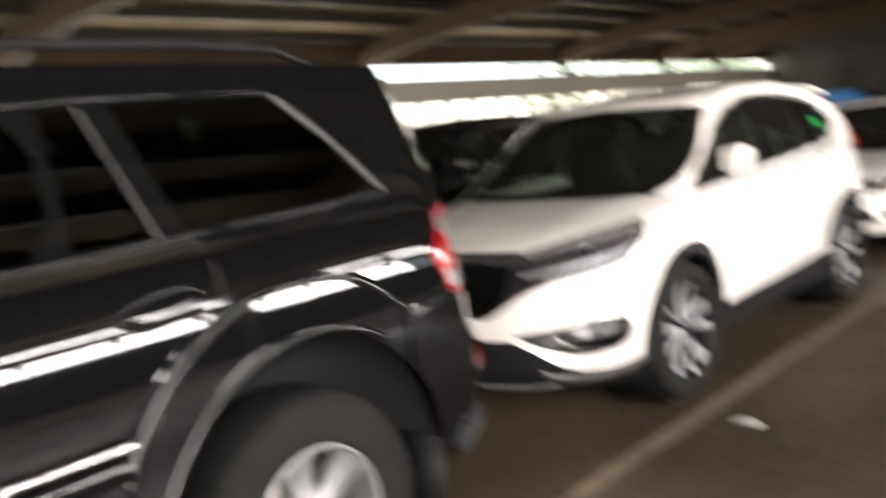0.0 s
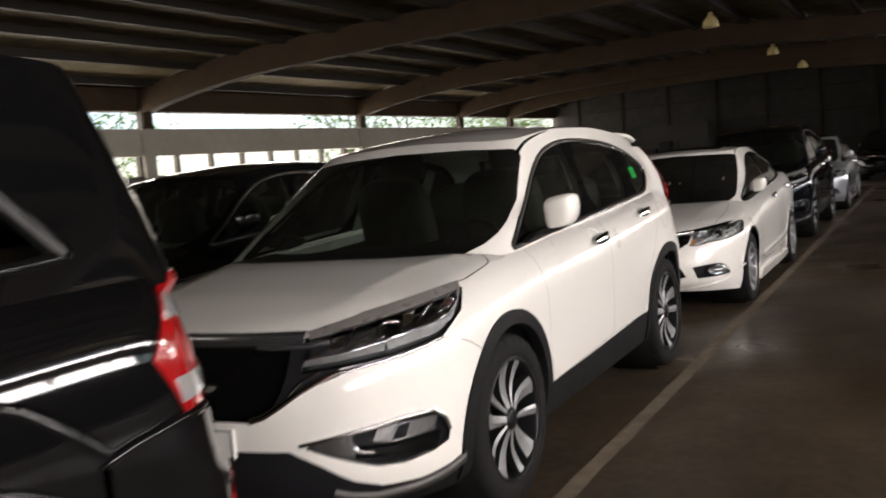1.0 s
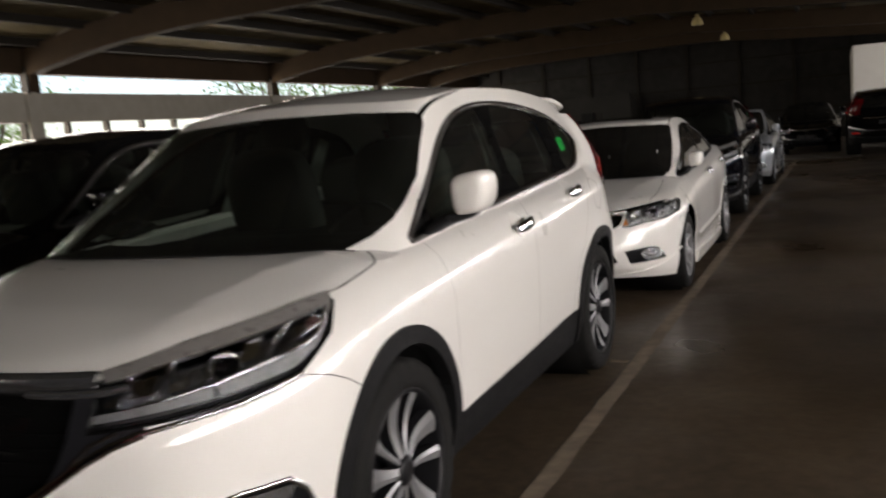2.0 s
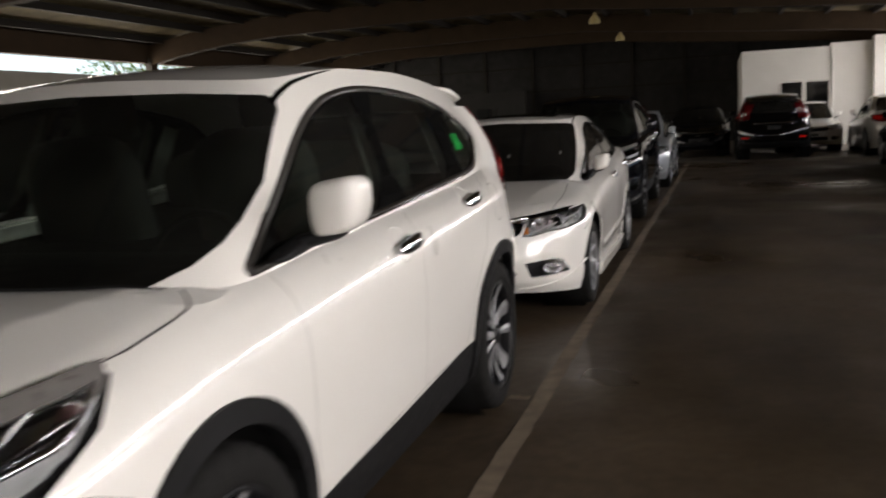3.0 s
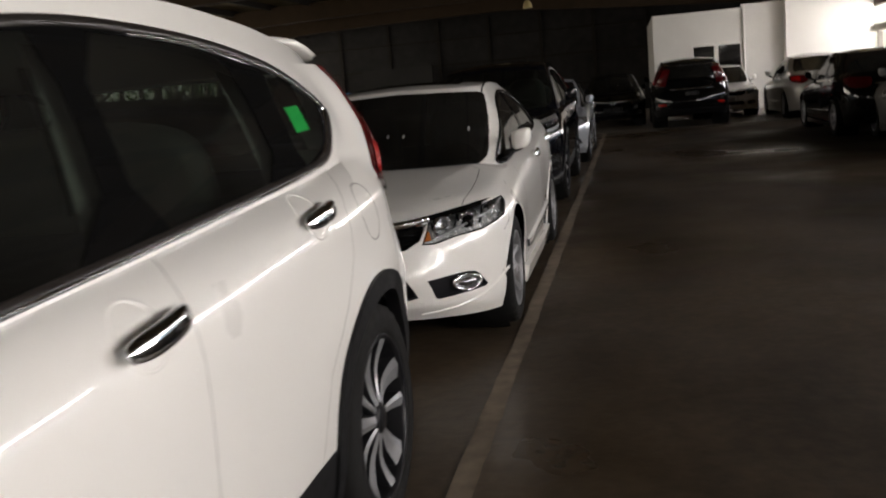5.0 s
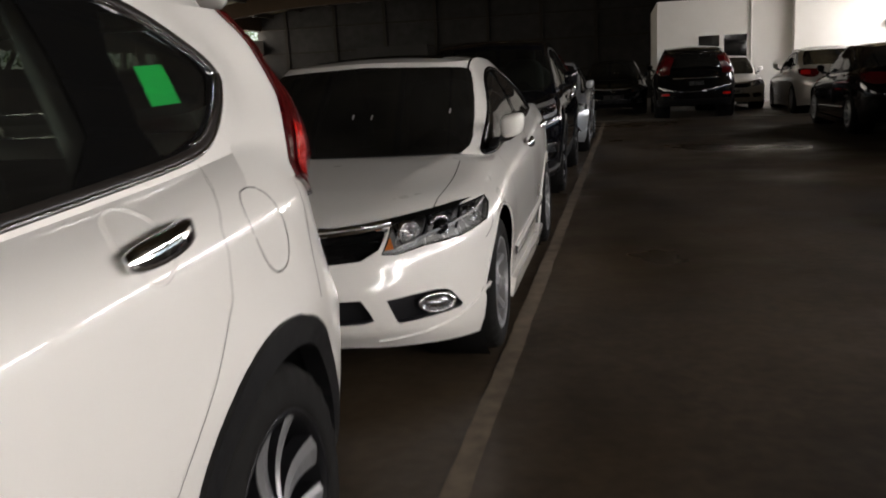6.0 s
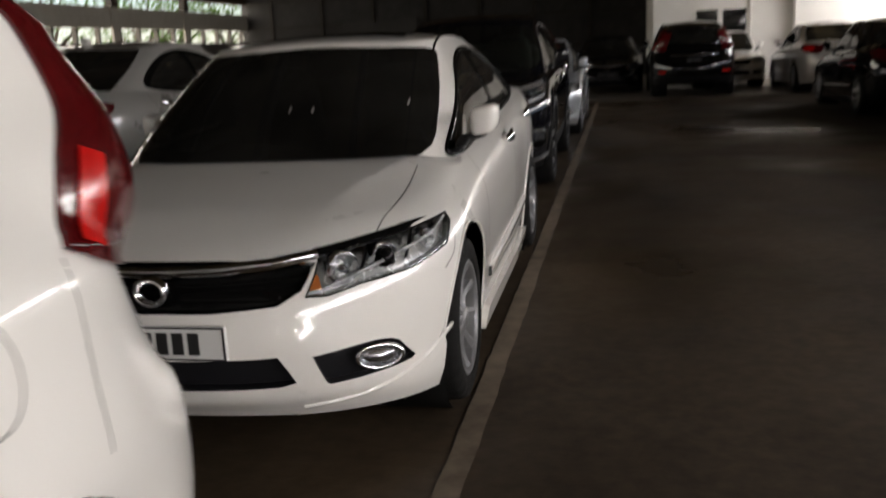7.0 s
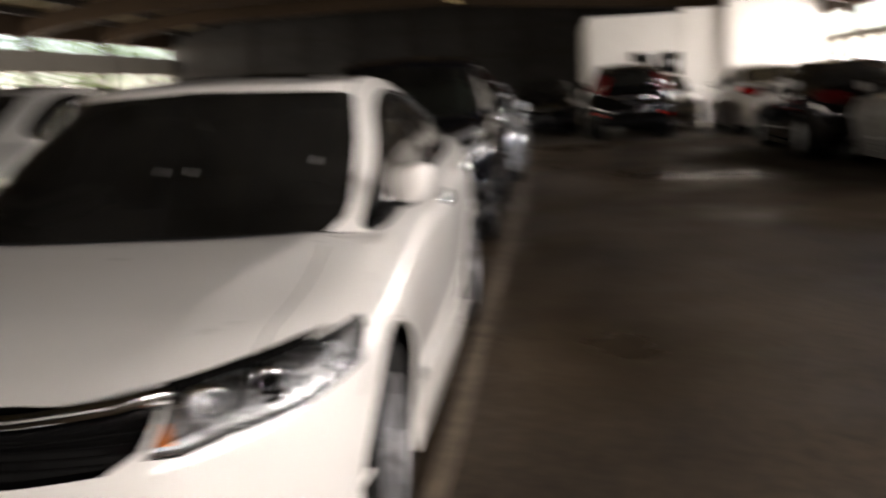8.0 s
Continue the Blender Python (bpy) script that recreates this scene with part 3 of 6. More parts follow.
def car(c, paint, windows, screen_glass):
    """The common parts of a car: painted shell, bonnet, cabin, glass, wheels, arches. Gives the thing and the skins for more."""
    root = new(c.name, None)
    loop = steps(30, 96, 26)
    rows = [i / 26 for i in range(27)]
    lower = skin(c.low, loop, rows)
    edge = [(p.x, p.y) for p in (c.low(k, t, 1.0) for k, t in loop)]
    deck = lid(edge, c.deck_z, 40)
    cl = steps(26, 60, 20)
    pil, hdr = c.pillar, 0.93

    def zones(a, b, v0, v1):
        if v0 < 0.03 or v1 > hdr + 0.04:
            return 0
        if a[0] == 0 and b[0] == 0 and b[1] <= pil:
            return 1
        if a[0] == 2 and a[1] >= 1 - c.rear_pillar:
            return 2
        return 0

    cabin = skin(c.high, cl, [i / 28 for i in range(29)], zones)
    top = [(p.x, p.y) for p in (c.high(k, t, 1.0) for k, t in cl)]
    roof = lid(top, c.roof_z)
    # smooth foot of the front pillars, from the shell onto the wing
    feet = []
    c_up = 0.045 if c.L > 4.55 else 0.02
    if c.screen:
        for side in (1, -1):
            bm = bmesh.new()
            rows = []
            for i in range(25):
                t = 0.46 + 0.40 * i / 24
                k = math.sin(math.pi * i / 24)
                j = c.high(0, t, 0.0)
                a, b = c.high(0, t - 0.01, 0.0), c.high(0, t + 0.01, 0.0)
                n = Vector((b.y - a.y, a.x - b.x, 0)).normalized()
                up = c.high(0, t, 0.004 + c_up * k)
                out = Vector((j.x + n.x * 0.075 * k, j.y + n.y * 0.075 * k, 0))
                out.z = c.deck_z(out.x, out.y)
                row = []
                for q in range(9):
                    w = q / 8
                    p = up * (1 - w) ** 2 + (j + Vector((n.x * 0.004, n.y * 0.004, 0.024))) * 2 * w * (1 - w) + out * w * w
                    p += (n + Vector((0, 0, 1))) * 0.0015
                    row.append(bm.verts.new((side * p.x, p.y, p.z)))
                rows.append(row)
            for r0, r1 in zip(rows, rows[1:]):
                for q in range(8):
                    f = (r0[q], r0[q + 1], r1[q + 1], r1[q])
                    bm.faces.new(f if side < 0 else f[::-1])
            bm.normal_update()
            feet.append(bm)
    tree = tree_of(lower, deck, cabin, roof, *feet)
    for bm in feet:
        part("pillar_foot", bm, paint, root)
    sleek, sleek_up = Sleek(lower), Sleek(cabin)
    shoulder = soft_shoulder(c, sleek, 27)
    lay = cabin.faces.layers.int["zone"]
    # windscreen and rear window
    if c.screen:
        edge_line = c.screen + [(-x, z) for x, z in reversed(c.screen) if x > 0]
        ws = lift(cabin, cut(cabin, edge_line, View(0), lambda p: p.y < c.F1 + 0.3))
    else:
        ws = lift(cabin, [f for f in cabin.faces if f[lay] == 1])
    rw = lift(cabin, [f for f in cabin.faces if f[lay] == 2])
    sleek_up.give(part("windscreen", ws, screen_glass, root, "dark reflecting windscreen"))
    sleek_up.give(part("rear_window", rw, dark_glass, root, "dark tinted rear window"))
    # side windows
    for side in (1, -1):
        v = View(90, side)
        trim = lift(cabin, cut(cabin, c.dlo, v, lambda p: p.x * side > 0.2))
        for pane in c.panes:
            got = lift(trim, cut(trim, pane, v))
            if got.faces:
                sleek_up.give(part("side_window", pushed(got, Vector((-side, 0, 0)), 0.004), windows, root))
        sleek_up.give(part("window_surround", trim, gloss_black, root, "gloss black window pillars"))
        part("window_trim", ribbon(inset(c.dlo, 0.006), v, tree, 0.026, 0.0, True, 0.004), trim_brown if c.trim_mat is chrome else gloss_black, root)
        if c.trim_mat is chrome:
            line = inset(c.dlo, 0.022)
            k = max(range(len(line)), key=lambda i: line[i][0])
            part("window_bright_line", ribbon([p for p in line[:k + 12] if p[0] > 2.7], v, tree, 0.005, 0.003, False, 0.003), chrome, root, "thin bright line round the rear of the glass")
        (ua, za), (ub, zb) = c.dlo[0], max(c.dlo)
        sill = [p for p in c.dlo if p[1] < za + (zb - za) * (p[0] - ua) / (ub - ua) + 0.004 and p[0] > ua + 0.42]
        part("window_sill_strip", ribbon(sorted(sill), v, tree, 0.006, 0.003, False, 0.004), c.trim_mat, root)
    sleek_up.give(part("cabin_shell", cabin, paint, root))
    part("roof", roof, paint, root)
    # deck: bonnet, cabin floor at the shoulder, boot
    bonnet = lift(deck, [f for f in deck.faces if f.calc_center_median().y < c.F0 + 0.12 + 0.35 * (abs(f.calc_center_median().x) / c.W) ** 3])
    shoulder(part("bonnet", bonnet, paint, root))
    boot = lift(deck, [f for f in deck.faces if f.calc_center_median().y > c.B0 - 0.15])
    if boot.faces:
        shoulder(part("rear_deck", boot, paint, root))
    for side in (1, -1):
        shoulder(part("shoulder", lift(deck, [f for f in deck.faces if f.calc_center_median().x * side > c.W0 - 0.07]), paint, root))
    for v in deck.verts:
        v.co.z -= 0.06
    part("cabin_trim", deck, cabin_dark, root)
    # cowl behind the bonnet
    bm = bmesh.new()
    ends = [c.high(0, i / 20, 0.0) for i in range(21)]
    ends = [(-p.x, p.y) for p in reversed(ends[1:])] + [(p.x, p.y) for p in ends]
    rows = [[bm.verts.new((x * (0.975 - 0.1 * k / 4), u + 0.008 + 0.3 * k / 4, c.deck_z(x * (1 - 0.1 * k / 4), u + 0.3 * k / 4) + 0.006)) for k in range(5)] for x, u in ends]
    for r0, r1 in zip(rows, rows[1:]):
        for k in range(4):
            bm.faces.new((r0[k], r1[k], r1[k + 1], r0[k + 1]))
    part("cowl", bm, cabin_dark, root)
    # arches
    for u in (c.uf, c.ur):
        for side in (1, -1):
            v = View(90, side)
            bmesh.ops.delete(lower, geom=cut(lower, circle(u, c.R + c.arch_up, c.arch), v, lambda p: p.x * side > c.W * 0.55), context="FACES")
            well = lathe([(0.0, c.arch + 0.015), (-0.30, c.arch + 0.015), (-0.32, 0.05)], 40)
            part("wheel_well", moved(well, pose(side * (c.W - 0.06), u, c.R + c.arch_up, 0, 0, 0 if side > 0 else 180)), cabin_dark, root)
            wheel(root, c.W - c.wheel_in - c.tyre / 2, u, c.R, c.rim_r, c.tyre, c.spokes, c.style, side, c.rim_mat)
    # underside
    bm = bmesh.new()
    ring = [c.low(k, t, 0.0) for k, t in loop]
    vs = [bm.verts.new((p.x * 0.97, p.y, 0.3 if abs(p.x) < 0 else p.z + 0.02)) for p in ring] + [bm.verts.new((-p.x * 0.97, p.y, p.z + 0.02)) for p in reversed(ring[1:-1])]
    bm.faces.new(vs)
    part("underbody", bm, cabin_dark, root)
    # seats and dashboard
    for x in (-0.36, 0.36):
        s = part("front_seat", moved(blob(0.24, 0.09, 0.34, 0.5), pose(x, c.F1 + 0.45, c.zt(c.F1) + 0.02, 14)), seat_cloth, root)
        part("headrest", moved(blob(0.13, 0.05, 0.10, 0.5), pose(x, c.F1 + 0.58, c.zt(c.F1) + c.seat_up, 10)), seat_cloth, s)
    part("rear_seat", moved(blob(0.62, 0.09, 0.26, 0.4), pose(0, c.F1 + 1.35, c.zt(c.F1) + 0.02, 14)), seat_cloth, root)
    part("dashboard", moved(blob(0.66, 0.26, 0.07, 0.5), pose(0, c.F0 + 0.55, c.zt(c.F0) - 0.03)), cabin_dark, root)
    st = lathe([(0, 0.16), (0.012, 0.172), (0, 0.185), (-0.012, 0.172), (0, 0.16)], 32)
    part("steering_wheel", moved(st, pose(0.36, c.F0 + 0.82, c.zt(c.F0) - 0.02, 0, 25, 90)), cabin_dark, root)
    return root, lower, tree, sleek


def soft_shoulder(c, sleek, n):
    """Rounds the edge between the flank and the deck in the smooth normals; gives a function for the deck's panels."""
    def up(x, u):
        e = 0.01
        return Vector(((c.deck_z(x - e, u) - c.deck_z(x + e, u)) / (2 * e), (c.deck_z(x, u - e) - c.deck_z(x, u + e)) / (2 * e), 1)).normalized()

    edge = []
    for i in range(n - 1, len(sleek.co), n):
        p = sleek.co[i]
        mid = (sleek.no[i] + up(p.x * 0.97, p.y)).normalized()
        edge.append((p, mid))
        for k, w in ((0, 1.0), (1, 0.6), (2, 0.3), (3, 0.1)):
            sleek.no[i - k] = sleek.no[i - k].lerp(mid, w).normalized()
    points = np.array([p[:2] for p, m in edge])

    def give(ob):
        out = []
        for v in ob.data.vertices:
            d = np.hypot(points[:, 0] - v.co.x, points[:, 1] - v.co.y)
            i = int(d.argmin())
            w = max(0.0, 1 - d[i] / 0.11) ** 1.5
            out.append(up(v.co.x, v.co.y).lerp(edge[i][1], w).normalized())
        ob.data.normals_split_custom_set_from_vertices(out)
        return ob

    return give


def lamp(root, lower, sleek, outline, view, keep, depth, name, label, back=lamp_black):
    """A lamp let into the skin: clear lens over a dark housing. Gives the lamp and the housing's skin."""
    lens = lift(lower, cut(lower, outline, view, keep))
    if not lens.faces:
        return None, None
    way = view.way
    house = pushed(lens, way, depth)
    ht = BVHTree.FromBMesh(house)
    top = part(name, join(house, walls(lens, way, depth)), back, root, label)
    sleek.give(part("lens", lens, lens_glass, top, "clear lens"))
    return top, ht


def between(lo, hi):
    """Places within a lamp: s runs along it, h from its lower to its upper edge."""
    def along(line, s):
        f = min(max(s, 0), 0.9999) * (len(line) - 1)
        i = int(f)
        return [line[i][k] * (1 - f + i) + line[i + 1][k] * (f - i) for k in (0, 1)]

    def get(s, h):
        a, b = along(lo, s), along(hi, s)
        return (a[0] * (1 - h) + b[0] * h, a[1] * (1 - h) + b[1] * h)

    return get


def at(view, x, y, z):
    return view.flat((x * view.side, y, z))


def below_belt(outline, belt):
    """A door's outline without its top edge, which the window frame hides."""
    n = len(outline)
    k = max(range(n), key=lambda i: outline[i][1] + outline[(i + 1) % n][1])
    line = [outline[(k + 1 + i) % n] for i in range(n)]
    for a, b in ((0, 1), (-1, -2)):
        (u0, z0), (u1, z1) = line[a], line[b]
        top = belt(u0)
        if z0 > top > z1:
            q = (z0 - top) / (z0 - z1)
            line[a] = (u0 + (u1 - u0) * q, top)
    return line


def roof_channel(root, tree, side, way, u0, u1, w0, w1):
    """The black joint between the roof panel and the side frame."""
    n = 24
    line = [tree.ray_cast(Vector((side * way(u), u, 2.2)), Vector((0, 0, -1)))[:2] for u in (u0 + (u1 - u0) * i / n for i in range(n + 1))]
    bm = bmesh.new()
    rows = []
    for i in range(1, n):
        p, up = line[i]
        wide = (line[i + 1][0] - line[i - 1][0]).cross(up).normalized() * (w0 + (w1 - w0) * i / n)
        rows.append([bm.verts.new(tree.find_nearest(p + k * wide)[0] + up * 0.0025) for k in (-1, 0, 1)])
    for r0, r1 in zip(rows, rows[1:]):
        for k in (0, 1):
            bm.faces.new((r0[k], r0[k + 1], r1[k + 1], r1[k]))
    part("roof_channel", bm, gloss_black, root, "black roof channel strip")


def handle(root, x, u, z, side, material=chrome):
    bm = blob(0.014, 0.108, 0.022, 0.6, 20, 14)
    for v in bm.verts:
        v.co.x -= 0.016 * (v.co.y / 0.108) ** 2
        v.co.z += 0.006 * (v.co.y / 0.108)
        v.co.x -= 0.22 * v.co.z
    for v in bm.verts:
        v.co.x *= side
    if side < 0:
        bmesh.ops.reverse_faces(bm, faces=bm.faces)
    h = part("door_handle", moved(bm, pose(side * (x + 0.026), u, z, 3)), material, root, "chrome door handle")
    return h


def mirror(root, x, u, z, side, paint, s=1.0, folded=False):
    """A door mirror: rounded shell narrowing downwards, glass, black arm that runs forward along the window sill."""
    if folded:
        x, u = x - 0.09, u + 0.22
    bm = blob((0.05 if folded else 0.083) * s, (0.11 if folded else 0.072) * s, 0.082 * s, 0.5, 32, 20)
    for v in bm.verts:
        q = v.co.x / (0.083 * s)
        v.co.y += 0.05 * s * (q * q) * (0.5 if q > 0 else 0.2)
        v.co.z += 0.012 * s * q
        if v.co.z < 0:
            v.co.x *= 1 + 0.16 * v.co.z / (0.082 * s)
            v.co.x += 0.10 * v.co.z
        v.co.x *= side
    if side < 0:
        bmesh.ops.reverse_faces(bm, faces=bm.faces)
    shell = part("door_mirror", moved(bm, pose(side * (x + 0.128 * s), u, z)), paint, root)
    foot = blob(0.075 * s, 0.06 * s, 0.024 * s, 0.7)
    for v in foot.verts:
        q = -v.co.x / (0.075 * s)
        v.co.z -= 0.018 * s * q
        v.co.y -= 0.05 * s * max(0, q)
        v.co.x *= side
    arm = blob(0.035 * s, 0.13 * s, 0.020 * s, 0.7)
    for v in arm.verts:
        v.co.z *= 1 + 0.35 * v.co.y / (0.13 * s)
        v.co.x *= side
    bm = join(moved(foot, pose(side * (x + 0.07 * s), u + 0.01, z - 0.088 * s)), moved(arm, pose(side * (x + 0.015 * s), u - 0.09 * s, z - 0.112 * s, 8)))
    if side < 0:
        bmesh.ops.reverse_faces(bm, faces=bm.faces)
    part("mirror_foot", bm, cladding, shell)
    gl = boxed(-0.066 * s, 0.058 * s, -0.004, 0.004, -0.056 * s, 0.056 * s, bevel=0.003)
    part("mirror_glass", moved(gl, pose(side * (x + 0.122 * s), u + 0.064 * s, z)), chrome, shell)
    return shell


def plate(root, tree, view, z, half=0.235, tall=0.055, x=0.0):
    """A number plate whose characters are plain bars."""
    p0, n0 = land(tree, view, x, z)
    p1, n1 = land(tree, view, x + half * 0.9, z)
    y = min(p0.y, p1.y) - 0.012 if view.c > 0 else max(p0.y, p1.y) + 0.012
    m = pose(0, y, z, 0, 0, 0 if view.c > 0 else 180)
    pl = part("number_plate", moved(boxed(-half, half, -0.004, 0.012, -tall, tall, bevel=0.003), m), plate_white, root, "white number plate with dark bars", smooth=False)
    w = half * 2 / 10
    for i in range(8):
        if i == 3:
            bm = boxed(-half + w * (i + 0.75), -half + w * (i + 1.2), -0.0065, -0.004, -0.004, 0.006)
        else:
            bm = boxed(-half + w * (i + 0.62), -half + w * (i + 1.32), -0.0065, -0.004, -tall * 0.64, tall * 0.64)
        part("plate_bar", moved(bm, m), ink, pl, smooth=False)
    for x0, x1, z0, z1 in ((-1, 1, 0.87, 0.975), (-1, 1, -0.975, -0.87), (-1, -0.972, -0.87, 0.87), (0.972, 1, -0.87, 0.87)):
        part("plate_border", moved(boxed(half * 0.99 * x0, half * 0.99 * x1, -0.0060, -0.004, tall * z0, tall * z1), m), ink, pl, smooth=False)
    return pl


def tail_lens(front, crest, back, side, tree):
    """A lens face bowed from a front edge over a crest to a back edge."""
    smooth = {id(line): [curve(*((2 * i, p[k]) for i, p in enumerate(line))) for k in range(3)] for line in (front, crest, back)}

    def along(line, r):
        return Vector([f(r) for f in smooth[id(line)]])

    def get(r, s):
        a, b, c = along(front, r), along(crest, r), along(back, r)
        q = s / 2
        p = a * (2 * (q - 0.5) * (q - 1)) + b * (4 * q * (1 - q)) + c * (2 * q * (q - 0.5))
        p = Vector((side * (p.x + 0.012), p.y + 0.006, p.z))
        near, n, i, d = tree.find_nearest(p)
        if n.dot(Vector((side, 0.6, 0))) < 0:
            n = -n
        return near + n * 0.013 if (p - near).dot(n) < 0.011 else p

    return get


def sheet(point, r0, r1, s0, s1, nr, ns, side):
    bm = bmesh.new()
    grid = [[bm.verts.new(point(r0 + (r1 - r0) * i / (nr - 1), s0 + (s1 - s0) * j / (ns - 1))) for j in range(ns)] for i in range(nr)]
    for i in range(nr - 1):
        for j in range(ns - 1):
            q = (grid[i][j], grid[i][j + 1], grid[i + 1][j + 1], grid[i + 1][j])
            bm.faces.new(q if side > 0 else q[::-1])
    bm.normal_update()
    return bm


# white crossover
def crossover_shape(name):
    wp = curve((0, 0.93), (0.12, 0.965), (0.3, 0.985), (0.5, 0.995), (0.66, 1.0), (0.76, 0.997), (0.84, 0.982), (0.92, 0.95), (1, 0.90))

    def rising(u, v):
        """The flank crease climbs towards the tail."""
        q = min(1, max(0, (u - 2.0) / 1.3))
        k = 0.09 * q * q * (3 - 2 * q) * max(0, 1 - ((v - 0.76) / 0.24) ** 2)
        return 0.915 * (wp(v - k) - wp(v))

    dlo = rounded([(1.285, 1.055), (1.42, 1.142), (1.62, 1.262), (1.85, 1.405), (2.08, 1.505), (2.30, 1.549), (2.55, 1.565), (2.85, 1.557), (3.08, 1.54), (3.30, 1.512), (3.49, 1.475), (3.64, 1.415), (3.765, 1.345), (3.70, 1.28), (3.58, 1.205), (3.47, 1.175), (3.1, 1.152), (2.5, 1.120), (1.86, 1.092), (1.45, 1.068)], 2)
    return Shape(
        name=name, L=4.56, W=0.915, Cf=0.72, Cr=0.68, ef=0.77, er=0.80, eg=0.62,
        nose=curve((0, 0.14), (0.12, 0.05), (0.3, 0.005), (0.5, 0.0), (0.7, 0.015), (0.86, 0.05), (0.95, 0.10), (1, 0.17)),
        tail=curve((0, 0.12), (0.15, 0.03), (0.35, 0.01), (0.5, 0.03), (0.62, 0.12), (0.8, 0.20), (1, 0.26)),
        wprof=wp, taper=curve((0, 0.985), (0.8, 1.0), (3.2, 1.0), (3.9, 0.985), (4.6, 0.955)),
        zb=curve((0, 0.20), (0.5, 0.22), (1.3, 0.24), (3.0, 0.25), (4.0, 0.28), (4.6, 0.33)),
        zt=curve((0, 0.885), (0.15, 0.905), (0.45, 0.955), (0.8, 1.008), (1.1, 1.042), (1.35, 1.052), (1.6, 1.066), (1.9, 1.082), (2.5, 1.108), (3.25, 1.145), (3.9, 1.185), (4.6, 1.195)),
        crown=curve((0, 0.0), (0.15, 0.015), (0.5, 0.055), (0.8, 0.055), (1.0, 0.045), (1.4, 0.03), (2, 0.0), (4.6, 0.0)),
        flare=lambda u, v: rising(u, v) + 0.012 * math.exp(-((u - 0.91) / 0.42) ** 2) * math.exp(-((v - 0.55) / 0.24) ** 2) + 0.030 * math.exp(-((u - 3.60) / 0.38) ** 2) * math.exp(-((v - 0.58) / 0.12) ** 2),
        F0=0.97, C0=0.42, W0=0.825, B0=4.33, D0=0.74, F1=1.80, C1=0.30, W1=0.62, B1=4.28, D1=0.62, gtaper=curve((0.9, 1.0), (3.3, 1.0), (4.4, 0.95)),
        zr=curve((1.75, 1.545), (2.1, 1.60), (2.5, 1.63), (2.9, 1.633), (3.4, 1.605), (3.9, 1.53), (4.3, 1.44)), rc=0.045, bulge=0.016, pillar=0.86, rear_pillar=0.5,
        dlo=dlo,
        panes=[rounded([(1.37, 1.085), (1.46, 1.135), (1.65, 1.245), (1.87, 1.382), (2.09, 1.477), (2.30, 1.521), (2.42, 1.53), (2.36, 1.132), (1.86, 1.108)], 1),
               rounded([(2.46, 1.137), (2.51, 1.537), (2.85, 1.53), (3.10, 1.508), (3.165, 1.45), (3.165, 1.172), (2.8, 1.153)], 1),
               rounded([(3.32, 1.183), (3.35, 1.45), (3.47, 1.452), (3.60, 1.40), (3.69, 1.345), (3.66, 1.31), (3.57, 1.24), (3.47, 1.208)], 1)],
        trim_mat=chrome, uf=0.985, ur=3.535, R=0.366, arch=0.40, arch_up=0.021, wheel_in=0.005, tyre=0.225, rim_r=0.262, spokes=5,
        style=dict(blades=((0.0, 0.035, 0.019, 0.056), (0.57, -0.02, 0.010, 0.028))), rim_mat=alloy_dark, seat_up=0.42,
        screen=[(0, 1.045), (0.45, 1.045), (0.60, 1.055), (0.68, 1.075), (0.728, 1.105), (0.750, 1.145), (0.753, 1.19), (0.738, 1.28), (0.695, 1.39), (0.660, 1.478), (0.640, 1.512), (0.612, 1.527), (0.40, 1.542), (0.0, 1.553)], crease=curve((0.0, 0.50), (0.5, 0.53), (0.78, 0.545), (0.95, 0.61), (1.1, 0.66)))


